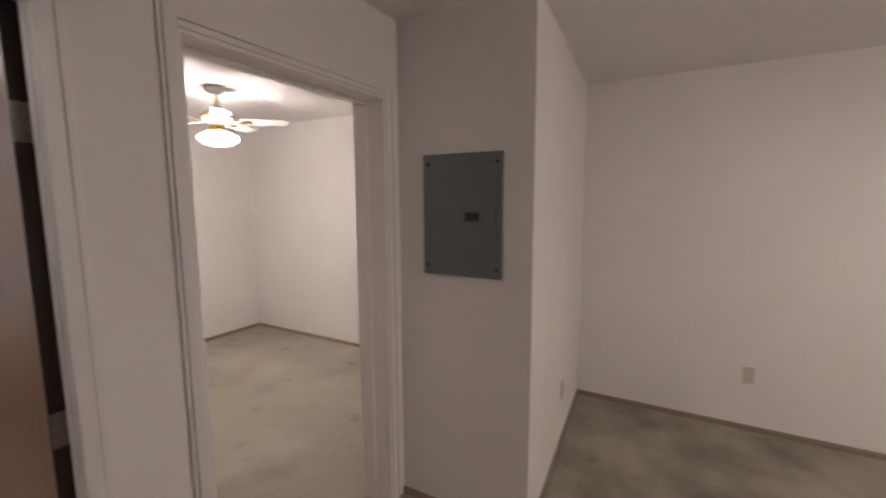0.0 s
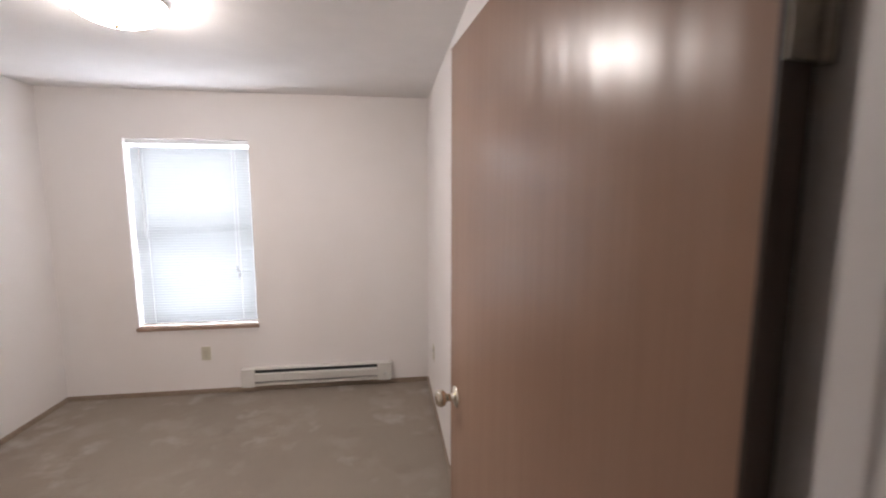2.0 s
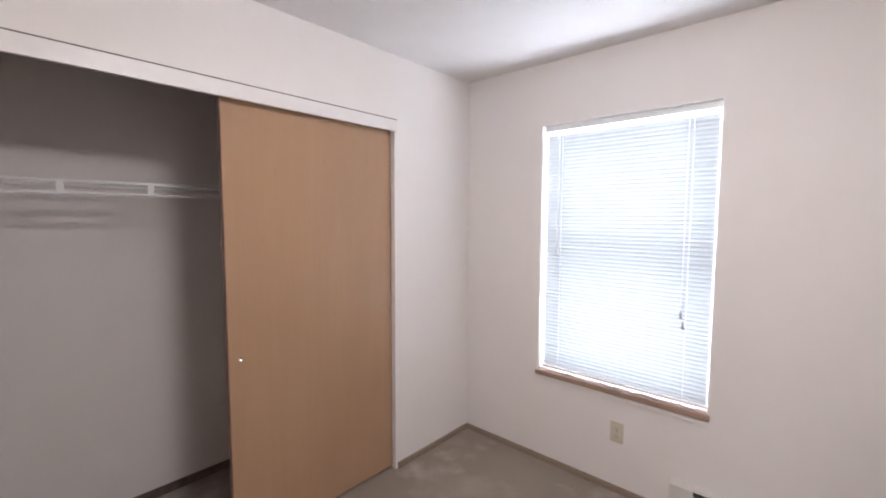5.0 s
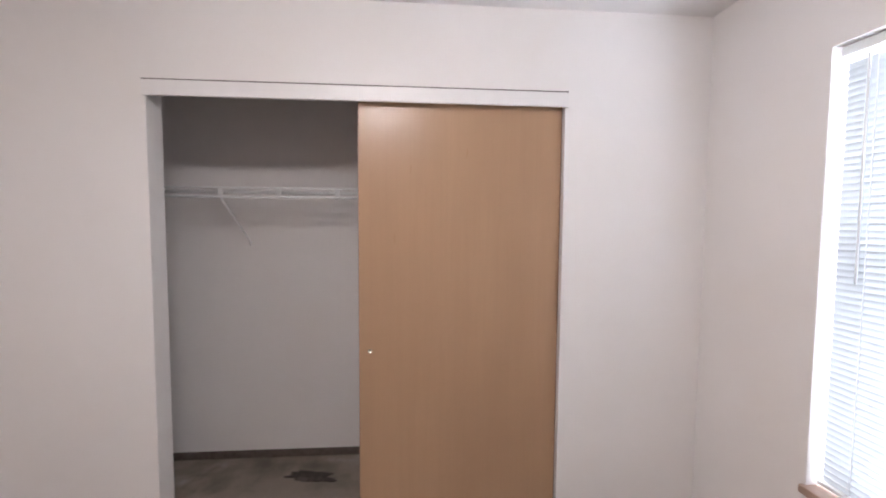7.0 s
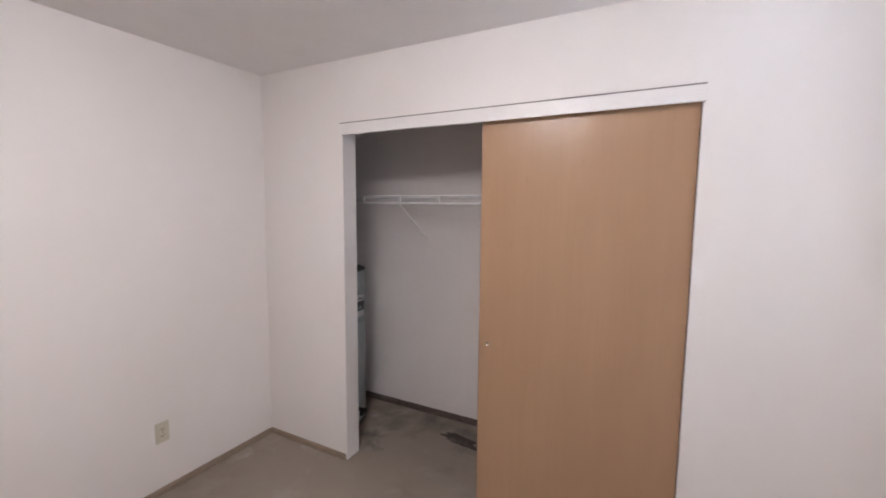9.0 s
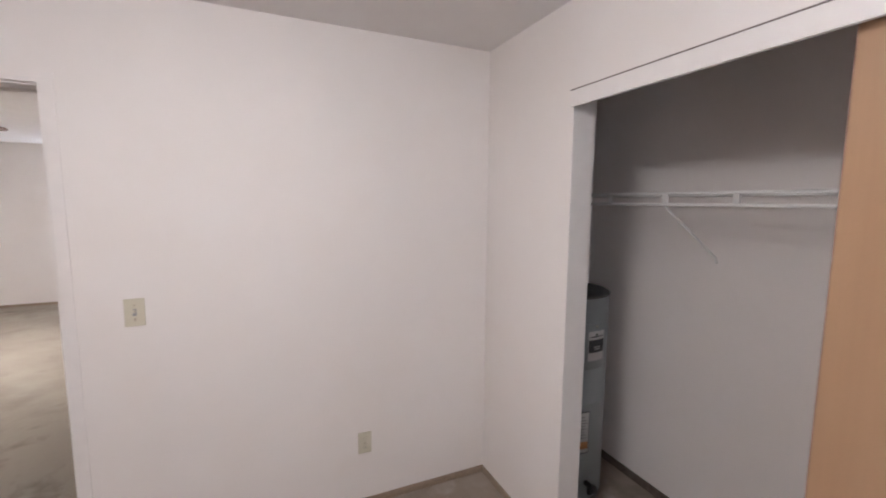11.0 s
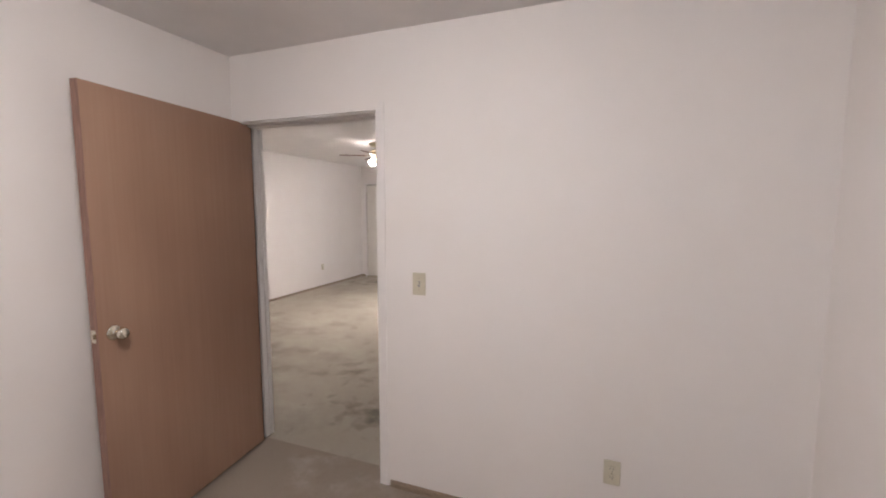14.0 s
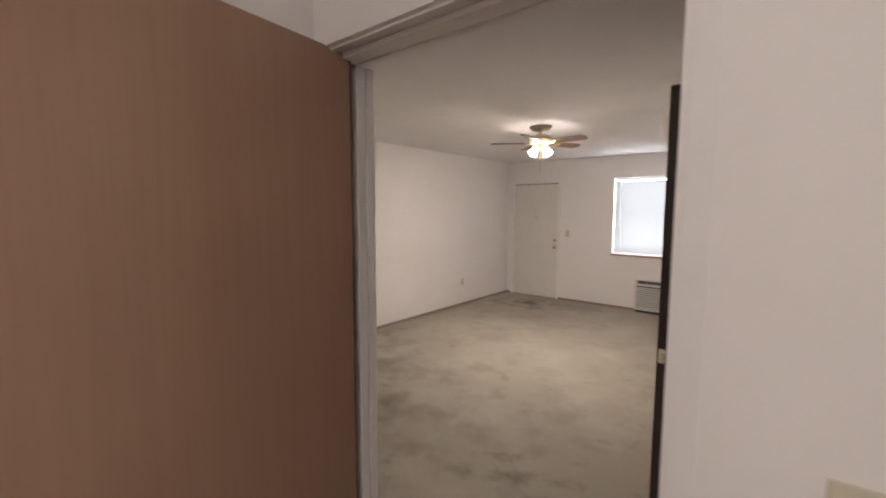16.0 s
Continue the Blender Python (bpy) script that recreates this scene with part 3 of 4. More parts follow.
# ---- bedroom ----
def heater():
    x0, x1, z0, z1 = -1.42, -0.195, 0.052, 0.205
    y = YN
    t = thing("baseboard_heater", pose(0, 0, 0), "long white electric baseboard heater under the window wall", "heater")
    bm = bmesh.new()
    prof = ((0.0, z0), (0.052, z0 + 0.004), (0.058, z0 + 0.018), (0.058, z0 + 0.028), (0.030, z0 + 0.030), (0.030, z0 + 0.044), (0.060, z0 + 0.046), (0.062, z1 - 0.048), (0.034, z1 - 0.044), (0.030, z1 - 0.016), (0.046, z1 - 0.012), (0.040, z1), (0.0, z1))
    a = [bm.verts.new((x0 + 0.1, y - o, z)) for o, z in prof]
    b = [bm.verts.new((x1 - 0.12, y - o, z)) for o, z in prof]
    for i in range(len(prof) - 1):
        bm.faces.new((a[i], a[i + 1], b[i + 1], b[i]))
    bmesh.ops.recalc_face_normals(bm, faces=bm.faces)
    part("front_cover", bm, HEATER, t)
    part("outlet_slot", boxes((x0 + 0.1, x1 - 0.12, y - 0.0345, y - 0.033, z1 - 0.043, z1 - 0.018)), DARK_SLOT, t, "dark louvre slot")
    part("inlet_slot", boxes((x0 + 0.1, x1 - 0.12, y - 0.0325, y - 0.031, z0 + 0.031, z0 + 0.043)), DARK_SLOT, t)
    part("end_cap", boxes((x0, x0 + 0.1, y - 0.064, y, z0, z1), bevel=0.004), HEATER, t)
    cap = part("end_cap", boxes((x1 - 0.12, x1, y - 0.064, y, z0, z1), bevel=0.004), HEATER, t)
    part("thermostat_plate", moved(lathe([(0, 0.0015), (0.017, 0.0015), (0.018, 0)], 20), pose(x1 - 0.05, y - 0.064, z0 + 0.06, 90, 0, 0)), AC_PLASTIC, cap)
    for k in range(2):
        part("mounting_foot", boxes((x0 + 0.05 + k * 1.1, x0 + 0.09 + k * 1.1, y - 0.02, y - 0.0005, 0.0505, z0 + 0.001)), HEATER, t)
    return t


heater()


def outlet(m, label="almond duplex wall outlet near the floor"):
    """Plate in the local xz plane, facing -y."""
    t = thing("wall_outlet", m, label, "outlet", "wall outlets")
    part("plate", boxes((-0.035, 0.035, -0.006, 0, -0.057, 0.057), bevel=0.0025), ALMOND, t)
    for z in (0.0195, -0.0195):
        face = part("receptacle", boxes((-0.0165, 0.0165, -0.0085, -0.005, z - 0.0135, z + 0.0135), bevel=0.002), ALMOND, t)
        part("slot", boxes((-0.0075, -0.0055, -0.0092, -0.008, z - 0.003, z + 0.006)), BLACK, face)
        part("slot", boxes((0.0055, 0.0075, -0.0092, -0.008, z - 0.003, z + 0.006)), BLACK, face)
        part("ground_hole", boxes((-0.002, 0.002, -0.0092, -0.008, z - 0.010, z - 0.006)), BLACK, face)
    part("screw", boxes((-0.003, 0.003, -0.0075, -0.005, -0.003, 0.003), bevel=0.001), STEEL, t)
    return t


first = outlet(pose(-1.70, YN, 0.342))
for m in (pose(XE, 2.88, 0.42, 0, 0, -90), pose(XE, 1.97, 0.45, 0, 0, -90), pose(-2.038, YS, 0.35, 0, 0, 180),
          pose(LE, -1.70, 0.385, 0, 0, -90), pose(LE, -4.54, 0.385, 0, 0, -90), pose(3.06, 1.43, 0.325, 0, 0, -90), pose(2.30, -0.642, 0.37, 0, 0, 4.0)):
    copy_thing(first, m)


def light_switch(m, label):
    t = thing("light_switch", m, label, "light switch")
    part("plate", boxes((-0.036, 0.036, -0.006, 0, -0.058, 0.058), bevel=0.0025), ALMOND, t)
    part("toggle_frame", boxes((-0.007, 0.007, -0.0075, -0.005, -0.014, 0.014)), INK_GREY, t)
    part("toggle", moved(boxes((-0.0045, 0.0045, -0.016, 0, -0.005, 0.005), bevel=0.001), pose(0, -0.006, 0.002, -25, 0, 0)), ALMOND, t)
    for z in (-0.030, 0.030):
        part("screw", boxes((-0.0028, 0.0028, -0.0072, -0.005, z - 0.0028, z + 0.0028), bevel=0.001), STEEL, t)
    return t


light_switch(pose(-1.088, YS, 1.15, 0, 0, 180), "almond toggle light switch beside the bedroom door")
light_switch(pose(1.91, LF, 1.16, 0, 0, 180), "almond light switch beside the front door")

dome = thing("ceiling_light", pose(-1.285, 1.72, H), "lit round opal glass ceiling light", "ceiling light")
part("base", lathe([(0, 0), (0.174, 0), (0.180, -0.008), (0.181, -0.022), (0.176, -0.024), (0, -0.02)], 40), FAN_WHITE, dome)
part("shade", lathe([(0.174, -0.020), (0.172, -0.034), (0.160, -0.060), (0.136, -0.083), (0.098, -0.101), (0.052, -0.112), (0.0, -0.115)], 40), DOME, dome)
part("finial", lathe([(0, -0.112), (0.010, -0.114), (0.009, -0.124), (0.004, -0.132), (0, -0.133)], 14), BRASS, dome)

# ---- closet ----
trim = thing("closet_trim", pose(0, 0, 0), "white painted closet header board and jambs", "trim", kind="structure")
part("header_board", boxes((XW, XW + 0.014, K0 - 0.005, K1 + 0.006, KH - 0.003, KH + 0.060), bevel=0.0015), TRIM, trim)
part("jamb", boxes((XW - 0.113, XW + 0.0, K0, K0 + 0.004, 0, KH + 0.058)), TRIM, trim)
part("jamb", boxes((XW - 0.113, XW + 0.0, K1 - 0.004, K1, 0, KH + 0.058)), TRIM, trim)
part("track", boxes((XW - 0.100, XW - 0.012, K0 + 0.004, K1 - 0.004, KH + 0.050, KH + 0.057), (XW - 0.064, XW - 0.058, K0 + 0.004, K1 - 0.004, KH + 0.032, KH + 0.050)), TRACK, trim, "dull grey metal sliding track")
# Proud dark strip that paints the header's shadow gap.
part("gap_shade", boxes((XW, XW + 0.0148, K0 - 0.005, K1 + 0.006, KH + 0.060, KH + 0.0642)), GAP, trim, "thin dark strip drawn for the shadow gap above the header board")


def closet_door(x, y0, y1, label):
    t = thing("closet_door", pose(x, y0, 0), label, "closet door", "closet doors")
    w, th = y1 - y0, 0.026
    part("panel", boxes((-th, 0, 0.003, w - 0.003, 0.014, KH + 0.028), bevel=0.0012), OAK_LIGHT, t)
    part("edge", boxes((-th, 0, 0.0, 0.003, 0.014, KH + 0.028)), OAK_EDGE, t)
    part("edge", boxes((-th, 0, w - 0.003, w, 0.014, KH + 0.028)), OAK_EDGE, t)
    cup = part("finger_pull", moved(lathe([(0.0, -0.001), (0.008, -0.0005), (0.0095, 0.0022), (0.0105, 0.0022), (0.011, 0.0)], 24), pose(0.0015, 0.05, 0.894, 0, 90, 0)), STEEL, t, "small round metal finger pull")
    return t


closet_door(XW - 0.03, 1.714, K1 - 0.006, "sliding closet door in pale oak veneer, pushed half open")
closet_door(XW - 0.066, 1.735, K1 - 0.006, "second sliding closet door in pale oak veneer behind the first")
guide = thing("floor_guide", pose(XW - 0.045, 1.735, 0), "small white plastic door guide on the carpet", "door guide")
part("body", boxes((-0.03, 0.03, -0.012, 0.012, 0, 0.006), (-0.032, -0.029, -0.012, 0.012, 0, 0.012), (0.018, 0.021, -0.012, 0.012, 0, 0.012)), WIRE, guide)

shelf = thing("wire_shelf", pose(0, 0, 0), "white vinyl-coated wire closet shelf with hanging rail", "shelf")
s0, s1, sx, sz = YS + 0.01, K1 + 0.045, -3.18, 1.655
part("front_wire", tube([(sx, s0, sz), (sx, s1, sz)], 0.0066, 8), WIRE, shelf)
part("front_wire", tube([(sx, s0, sz - 0.047), (sx, s1, sz - 0.047)], 0.0066, 8), WIRE, shelf)
part("back_wire", tube([(CB + 0.008, s0, sz - 0.004), (CB + 0.008, s1, sz - 0.004)], 0.0054, 8), WIRE, shelf)
part("middle_wire", tube([(CB + 0.16, s0, sz - 0.006), (CB + 0.16, s1, sz - 0.006)], 0.003, 6), WIRE, shelf)
cross = tube([(CB + 0.004, 0, 0), (sx, 0, 0)], 0.0016, 5)
me_cross = bpy.data.meshes.new("deck_wire")
cross.to_mesh(me_cross)
cross.free()
me_cross.materials.append(WIRE)
k = 0
while s0 + 0.012 + k * 0.0254 < s1:
    ob = new("deck_wire", me_cross)
    ob.parent = shelf
    ob.matrix_basis = pose(0, s0 + 0.012 + k * 0.0254, sz)
    k += 1
for i, y in enumerate((0.35, 0.652, 0.955, 1.252, 1.557, 1.86, 2.16, 2.46)):
    part("rail_post", boxes((sx - 0.004, sx + 0.005, y - 0.012, y + 0.012, sz - 0.053, sz + 0.004), bevel=0.0015), WIRE, shelf)
for y in (0.957, 1.95):
    part("support_brace", tube([(sx, y, sz - 0.05), (sx - 0.02, y, sz - 0.07), (CB + 0.012, y + 0.02, 1.36), (CB + 0.003, y + 0.02, 1.335)], 0.0055, 6), WIRE, shelf)

# water heater
TX, TY, TR, TZ = -3.12, 0.41, 0.232, 1.138
tank = thing("water_heater", pose(TX, TY, 0), "grey electric water heater standing in the closet", "water heater")
part("tank_body", lathe([(0, 0.03), (TR - 0.004, 0.03), (TR, 0.036), (TR, 0.56), (TR + 0.002, 0.564), (TR + 0.002, 0.575), (TR, 0.579), (TR, TZ - 0.018), (TR - 0.004, TZ - 0.010)], 56), TANK, tank)
part("tank_lid", lathe([(TR - 0.004, TZ - 0.012), (TR + 0.003, TZ - 0.010), (TR + 0.003, TZ - 0.002), (TR - 0.006, TZ + 0.004), (0.1, TZ + 0.010), (0, TZ + 0.010)], 56), TANK_TOP, tank, "dark grey lid")
part("base_ring", lathe([(TR - 0.02, 0.0), (TR - 0.004, 0.0), (TR - 0.004, 0.032), (TR - 0.02, 0.032)], 40), TANK_TOP, tank)


def wrap(a0, a1, z0, z1, off, mat, name, parent, label=""):
    """A plate that follows the tank's curve between two bearings (degrees)."""
    r = TR + off
    return part(name, lathe([(TR - 0.001, z0), (r, z0), (r, z1), (TR - 0.001, z1)], 8, a0, a1 - a0), mat, parent, label)


pan = wrap(77, 111, 0.76, 0.995, 0.006, TANK, "access_panel", tank)
wrap(81, 107, 0.805, 0.96, 0.0072, PAPER, "rating_label", pan, "white and black printed label")
wrap(81.5, 106.5, 0.848, 0.915, 0.0080, INK, "label_block", pan)
wrap(89, 100, 0.874, 0.879, 0.0086, PAPER, "label_bar", pan)
wrap(90, 99, 0.864, 0.869, 0.0086, PAPER, "label_bar", pan)
wrap(83, 105, 0.928, 0.934, 0.0080, INK, "label_bar", pan)
wrap(91, 95, 0.936, 0.946, 0.0080, INK, "label_mark", pan)
part("panel_screw", moved(lathe([(0, 0.004), (0.005, 0.0035), (0.006, 0)], 12), pose((TR + 0.005) * math.cos(radians(94)), (TR + 0.005) * math.sin(radians(94)), 0.982, -90, 0, 4)), STEEL, pan)
lab = wrap(63, 89, 0.30, 0.53, 0.0012, INK, "warning_label", tank, "white warning label with a black border and an orange band")
wrap(64, 88, 0.306, 0.524, 0.0020, PAPER, "label_sheet", lab)
wrap(64.5, 87.5, 0.325, 0.365, 0.0026, INK_ORANGE, "label_band", lab)
for i in range(8):
    wrap(66, 86 - (i * 7) % 5, 0.385 + i * 0.016, 0.390 + i * 0.016, 0.0026, INK_GREY, "label_bar", lab)
lab2 = wrap(44, 60, 0.30, 0.54, 0.0012, PAPER, "energy_label", tank, "grey and white printed label")
wrap(44, 60, 0.515, 0.54, 0.0018, INK, "label_band", lab2)
wrap(46, 58, 0.43, 0.505, 0.0018, INK_GREY, "label_picture", lab2)
wrap(48, 54, 0.445, 0.49, 0.0024, INK, "label_picture", lab2)
for i in range(6):
    wrap(46, 58 - i % 3, 0.32 + i * 0.017, 0.324 + i * 0.017, 0.0018, INK_GREY, "label_bar", lab2)


def wrap_oval(centre, z, half_deg, half_z, off, cut, mat, name, parent, label=""):
    """An oval plate on the tank's curve; cut keeps the whole (0), the upper (1) or the lower (-1) half."""
    bm = bmesh.new()
    a0, a1 = {0: (0, 360), 1: (8, 172), -1: (188, 352)}[cut]
    rim = [radians(a0 + (a1 - a0) * i / 24) for i in range(24 if cut == 0 else 25)]
    rings = []
    for r in (TR - 0.001, TR + off):
        rings.append([bm.verts.new((r * math.cos(radians(centre + half_deg * math.cos(u))), r * math.sin(radians(centre + half_deg * math.cos(u))), z + half_z * math.sin(u))) for u in rim])
    n = len(rim)
    for i in range(n):
        bm.faces.new((rings[0][i], rings[0][(i + 1) % n], rings[1][(i + 1) % n], rings[1][i]))
    bm.faces.new(rings[1])
    bmesh.ops.recalc_face_normals(bm, faces=bm.faces)
    return part(name, bm, mat, parent, label)


emb = wrap_oval(58, 1.035, 9.5, 0.046, 0.0016, 0, PAPER, "badge", tank, "oval white badge with a blue top and a black lower half")
wrap_oval(58, 1.037, 8.2, 0.038, 0.0026, 1, INK_BLUE, "badge_top", emb)
wrap_oval(58, 1.033, 8.2, 0.038, 0.0026, -1, INK, "badge_bottom", emb)
valve = part("drain_valve", joined(moved(lathe([(0, 0), (0.014, 0), (0.014, 0.05), (0.02, 0.052), (0.02, 0.064), (0, 0.064)], 14), pose(TR * math.cos(radians(88)), TR * math.sin(radians(88)), 0.13, -90, 0, 0)), boxes((-0.004, 0.020, TR + 0.025, TR + 0.04, 0.085, 0.13))), BLACK, tank, "black plastic drain valve")
arc = [(-0.04 - 0.09 * math.sin(2.7 * i / 69) + 0.30 * (i / 69) ** 3, 0.05 - 0.10 * (i / 69) ** 2, TZ + 0.006 + 0.47 * math.sin(1.5 * i / 69)) for i in range(70)]
part("power_conduit", tube(arc, 0.0125, 10, ripple=0.09), FLEX, tank, "corrugated grey conduit curving up from the lid")
part("water_pipe", tube([(-0.135, 0.0, TZ + 0.006), (-0.135, 0.0, TZ + 0.205), (-0.128, -0.004, TZ + 0.222), (-0.105, -0.015, TZ + 0.228), (0.22, -0.15, TZ + 0.228)], 0.016, 12), RUBBER, tank, "black insulated pipe with an elbow")
part("pipe_collar", moved(lathe([(0, 0), (0.03, 0), (0.03, 0.05), (0.022, 0.055), (0, 0.055)], 18), pose(0.06, -0.02, TZ + 0.006)), STEEL, tank, "bright metal fitting")

rng = random.Random(4)
ragged = []
for i in range(40):
    a = math.tau * i / 40
    r = 1 + rng.uniform(-0.28, 0.22) * (0.4 + abs(math.sin(a)))
    ragged.append((-3.29 + 0.05 * r * math.cos(a) + 0.03 * math.sin(a), 1.38 + 0.14 * r * math.sin(a)))
tagged(part("carpet_scrap", prism(ragged, 0.0, 0.004), SCRAP), "ragged dark brown scrap lying on the closet carpet", "scrap")

# ---- breaker panel ----
pm = pose(XB, -0.3625, 1.503, 0, 0, -90)
panel = thing("breaker_panel", pm, "grey steel breaker panel door set in the wall", "breaker panel")
pw, ph = 0.2015, 0.2825
part("cover", boxes((-pw, pw, -0.011, 0, -ph, ph), bevel=0.003), PANEL, panel)
part("door", boxes((-pw * 0.62, pw * 0.88, -0.0145, -0.0105, -ph * 0.86, ph * 0.86), bevel=0.0015), PANEL, panel)
la = part("latch", boxes((0.022, 0.092, -0.0185, -0.0135, -0.022, 0.014), bevel=0.002), BLACK, panel, "black plastic pull latch")
part("latch_lip", boxes((0.03, 0.084, -0.0215, -0.018, -0.004, 0.006), bevel=0.001), BLACK, la)
for sx_ in (-1, 1):
    for sz_ in (-1, 1):
        part("screw", moved(lathe([(0, 0.004), (0.006, 0.0038), (0.0095, 0.0015), (0.010, 0)], 14), pose(sx_ * (pw - 0.026), -0.011, sz_ * (ph - 0.045), 90, 0, 0)), BLACK, panel)


# ---- ceiling fans ----
def blade_mesh(length, w0, w1, droop=0.0):
    bm = bmesh.new()
    n = 10
    top, bot = [], []
    for i in range(n + 1):
        u = i / n
        w = (w0 + (w1 - w0) * u) / 2
        if u > 0.85:
            w *= math.sqrt(max(0.0, 1 - ((u - 0.85) / 0.16) ** 2))
        x = length * u
        pr = []
        for sgn in (-1, 1):
            pr.append((x, sgn * w))
        top.append([bm.verts.new((a, b, 0.003)) for a, b in pr])
        bot.append([bm.verts.new((a, b, -0.003)) for a, b in pr])
    for i in range(n):
        bm.faces.new((top[i][0], top[i + 1][0], top[i + 1][1], top[i][1]))
        bm.faces.new((bot[i][1], bot[i + 1][1], bot[i + 1][0], bot[i][0]))
        bm.faces.new((top[i][0], bot[i][0], bot[i + 1][0], top[i + 1][0]))
        bm.faces.new((top[i + 1][1], bot[i + 1][1], bot[i][1], top[i][1]))
    bm.faces.new((top[0][1], bot[0][1], bot[0][0], top[0][0]))
    bm.faces.new((top[n][0], bot[n][0], bot[n][1], top[n][1]))
    return bm


def ceiling_fan(m, label, body, blade_mat, accent, rod, turn, kit):
    """Origin at the ceiling."""
    t = thing("ceiling_fan", m, label, "ceiling fan")
    cw = 0.112 if kit == "tulips" else 0.076
    part("canopy", lathe([(0, 0), (cw - 0.001, 0), (cw, -0.012), (cw * 0.8, -0.04), (0.025, -0.055), (0, -0.055)], 28), body, t)
    part("downrod", lathe([(0.013, -0.05), (0.013, -0.06 - rod)], 14), accent, t)
    z = -0.06 - rod
    part("motor_housing", lathe([(0, z), (0.045, z), (0.09, z - 0.018), (0.112, z - 0.04), (0.112, z - 0.072), (0.095, z - 0.09), (0.05, z - 0.098), (0, z - 0.098)], 32), body, t)
    part("trim_band", lathe([(0.1125, z - 0.048), (0.1155, z - 0.050), (0.1155, z - 0.062), (0.1125, z - 0.064)], 32), accent, t)
    me = None
    for i in range(5):
        a = turn + 72 * i
        if me is None:
            ob = part("blade", blade_mesh(0.345, 0.10, 0.128), blade_mat, t)
            me = ob.data
        else:
            ob = new("blade", me)
            ob.parent = t
        ob.matrix_basis = pose(0, 0, z - 0.085, 0, 0, a) @ pose(0.17, 0, 0, -12, 0, 0)
        br = part("blade_bracket", joined(boxes((-0.085, 0.02, -0.014, 0.014, -0.009, -0.004), bevel=0.001), boxes((0.0, 0.075, -0.035, 0.035, -0.008, -0.0035), bevel=0.001)), accent, ob)
    zz = z - 0.098
    part("switch_housing", lathe([(0, zz), (0.05, zz), (0.055, zz - 0.02), (0.05, zz - 0.05), (0.03, zz - 0.062), (0, zz - 0.062)], 24), accent, t)
    if kit == "tulips":
        for i in range(4):
            a = 45 + 90 * i + turn
            base = pose(0, 0, zz - 0.04, 0, 0, a)
            part("lamp_arm", moved(tube([(0.03, 0, 0), (0.052, 0, 0.008), (0.068, 0, -0.004)], 0.008, 8), base), accent, t)
            part("shade", moved(lathe([(0.016, 0.0), (0.023, -0.010), (0.031, -0.034), (0.035, -0.056), (0.046, -0.074)], 20, wave=0.07, waves=6), base @ pose(0.066, 0, 0.0, 0, -34, 0)), SHADE_LR, t, "lit frosted glass tulip shade")
            part("bulb", moved(lathe([(0, -0.024), (0.009, -0.026), (0.016, -0.037), (0.019, -0.050), (0.016, -0.062), (0.009, -0.069), (0, -0.071)], 14), base @ pose(0.066, 0, 0.0, 0, -34, 0)), BULB, t)
    else:
        part("fitter", lathe([(0.03, zz - 0.05), (0.075, zz - 0.056), (0.082, zz - 0.073), (0.0, zz - 0.073)], 30), accent, t)
        part("shade", lathe([(0.056, zz - 0.070), (0.10, zz - 0.082), (0.132, zz - 0.100), (0.140, zz - 0.114), (0.128, zz - 0.138), (0.088, zz - 0.162), (0.045, zz - 0.172), (0, zz - 0.174)], 48, wave=0.05, waves=12), SHADE_RB, t, "lit scalloped glass bowl")
    if kit == "tulips":
        part("pull_chain", tube([(0.0, 0.0, zz - 0.06), (0.0, 0.0, zz - 0.30)], 0.0016, 5), accent, t)
    return t


ceiling_fan(pose(1.03, -3.12, H), "brass and walnut ceiling fan with four lit tulip lamps", FAN_PALE, FAN_BLADE, BRASS, 0.02, 28.5, "tulips")
ceiling_fan(pose(1.73, 1.86, H), "white ceiling fan with a lit glass bowl", FAN_WHITE, FAN_WHITE, BRASS, 0.10, 24, "bowl")

# ---- front door and air conditioner ----
fd = thing("door_3", pose(0, LF, 0), "closed white painted front door with brass locks", "door", kind="structure")
part("leaf", boxes((D0 + 0.020, D1 - 0.012, -0.075, -0.03, 0.012, DH - 0.020), bevel=0.002), FRONT_DOOR, fd)
part("frame", boxes((D0 - 0.03, D0 + 0.009, -0.2, 0.012, 0, DH - 0.009), (D1 - 0.009, D1 + 0.03, -0.2, 0.012, 0, DH - 0.009), (D0 - 0.03, D1 + 0.03, -0.2, 0.012, DH - 0.009, DH + 0.03), bevel=0.003), TRIM, fd)
# Black strips paint the shaded gap at the leaf's top and latch side.
part("gap_shade_line", boxes((D0 + 0.009, D0 + 0.0205, -0.045, -0.0285, 0.012, DH - 0.009), (D0 + 0.009, D1 - 0.009, -0.045, -0.0285, DH - 0.0205, DH - 0.009)), BLACK, fd)
part("threshold", boxes((D0 + 0.009, D1 - 0.009, -0.16, 0.0, 0, 0.011)), STEEL, fd)
knob(fd, pose(D0 + 0.072, -0.03, 0.915, -90, 0, 0))
part("deadbolt", moved(lathe([(0, 0.016), (0.012, 0.016), (0.024, 0.010), (0.027, 0)], 20), pose(D0 + 0.072, -0.03, 1.03, -90, 0, 0)), BRASS, fd)
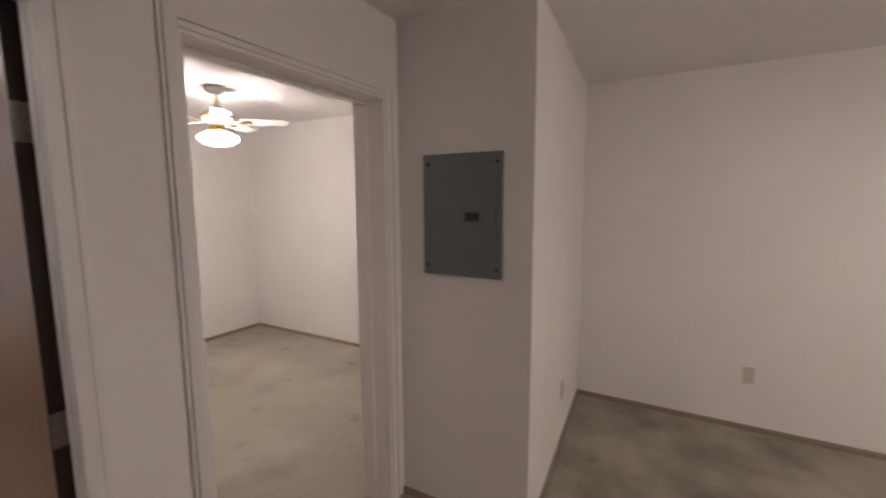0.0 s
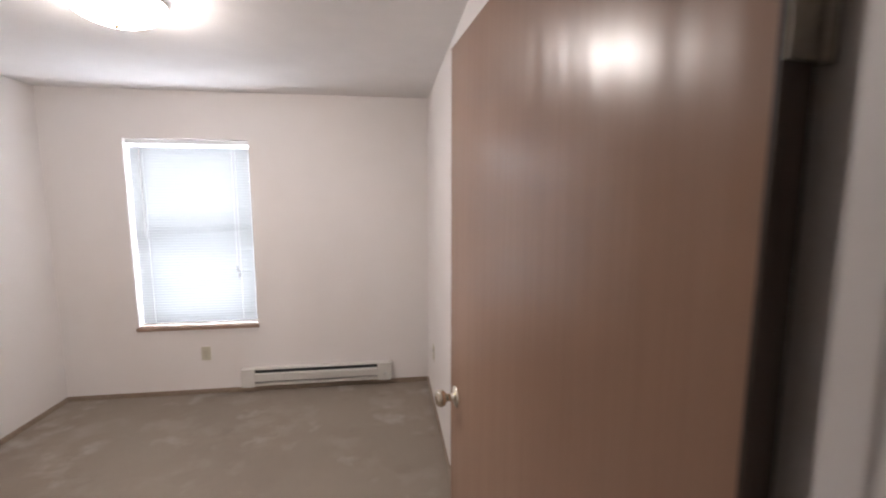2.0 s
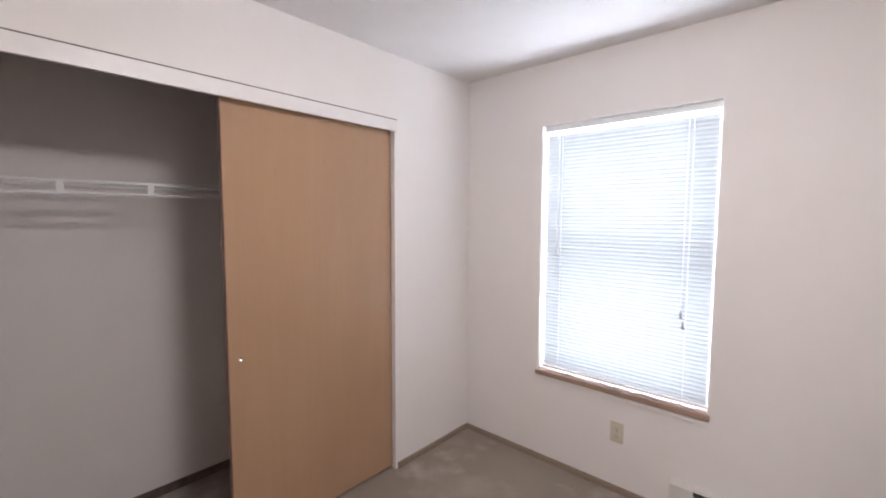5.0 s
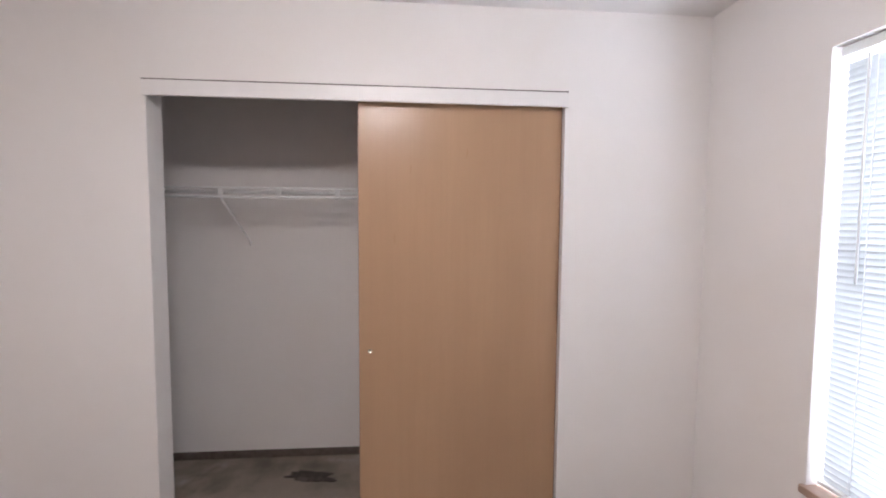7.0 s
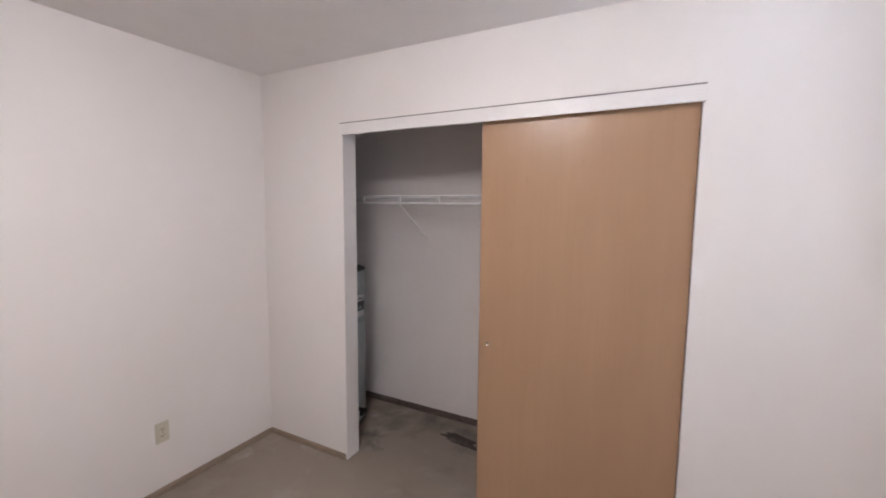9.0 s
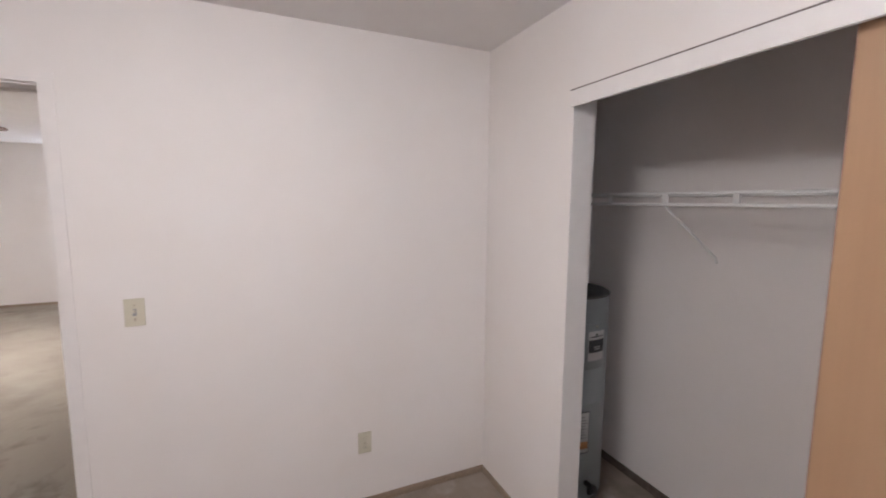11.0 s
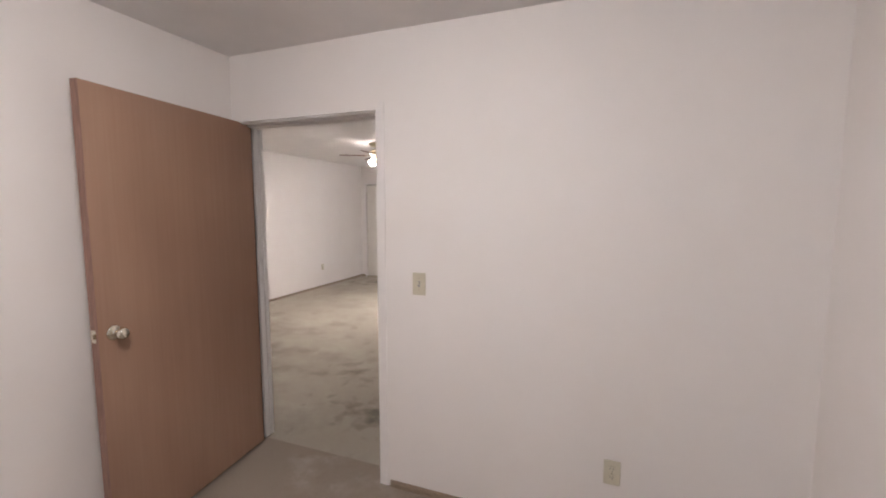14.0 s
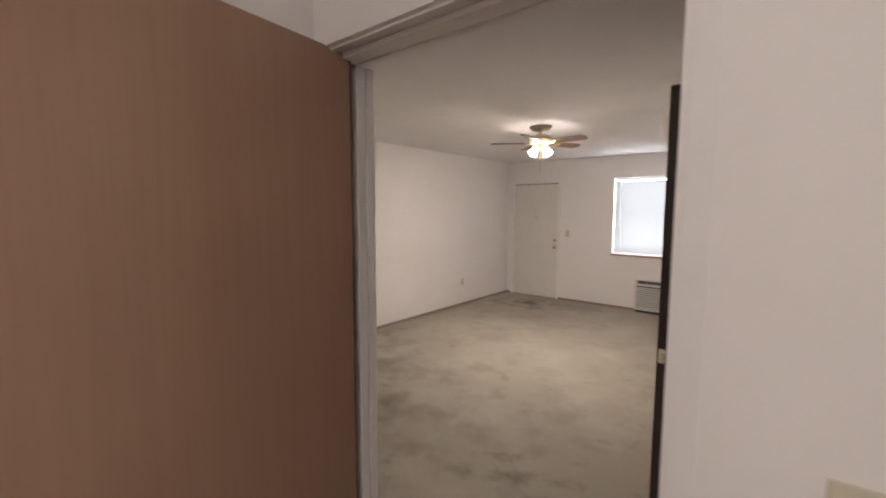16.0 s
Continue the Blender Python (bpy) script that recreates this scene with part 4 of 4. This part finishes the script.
part("door_viewer", moved(lathe([(0, 0.004), (0.008, 0.005), (0.011, 0.0)], 16), pose(2.52, -0.03, 1.50, -90, 0, 0)), BRASS, fd)
part("notice", boxes((2.47, 2.56, -0.0302, -0.0292, 1.40, 1.46)), PAPER, fd, "small pale sticker")
for z in (0.25, 1.02, 1.8):
    part("hinge", boxes((D1 - 0.016, D1 - 0.004, -0.032, -0.024, z - 0.045, z + 0.045), bevel=0.002), STEEL, fd)

ac = thing("air_conditioner", pose(0.23, LF, 0.045), "beige through-wall air conditioner with louvred front", "air conditioner")
aw, ad, ah = 0.53, 0.13, 0.46
part("cabinet", boxes((-aw, aw, 0, ad - 0.02, 0, ah), bevel=0.008), AC_PLASTIC, ac)
part("front_frame", boxes((-aw, -aw + 0.03, ad - 0.022, ad, 0, ah - 0.06), (aw - 0.03, aw, ad - 0.022, ad, 0, ah - 0.06), (-aw + 0.03, aw - 0.03, ad - 0.022, ad, 0, 0.03), bevel=0.004), AC_PLASTIC, ac)
part("grille_recess", boxes((-aw + 0.03, aw - 0.03, ad - 0.0205, ad - 0.0195, 0.03, ah - 0.09)), DARK_SLOT, ac)
for i in range(11):
    part("louvre", moved(boxes((-aw + 0.03, aw - 0.03, -0.011, 0.011, -0.003, 0.003), bevel=0.001), pose(0, ad - 0.009, 0.048 + i * 0.0295, -38, 0, 0)), AC_PLASTIC, ac)
part("control_strip", boxes((-aw, aw, ad - 0.022, ad - 0.004, ah - 0.085, ah - 0.06), bevel=0.003), AC_PLASTIC, ac)
part("discharge_grille", boxes((-aw + 0.04, aw - 0.04, ad - 0.0205, ad - 0.018, ah - 0.058, ah - 0.008)), DARK_SLOT, ac, "dark air outlet slots")
for i in range(24):
    part("vane", boxes((-aw + 0.05 + i * 0.0415, -aw + 0.053 + i * 0.0415, ad - 0.018, ad - 0.008, ah - 0.058, ah - 0.008)), AC_PLASTIC, ac)
# Near-black block under the cabinet; the shadow there is put into its colour.
part("under_shadow", boxes((-aw + 0.02, aw - 0.02, 0.0, ad - 0.04, -0.045, 0.001)), DARK_SLOT, ac)
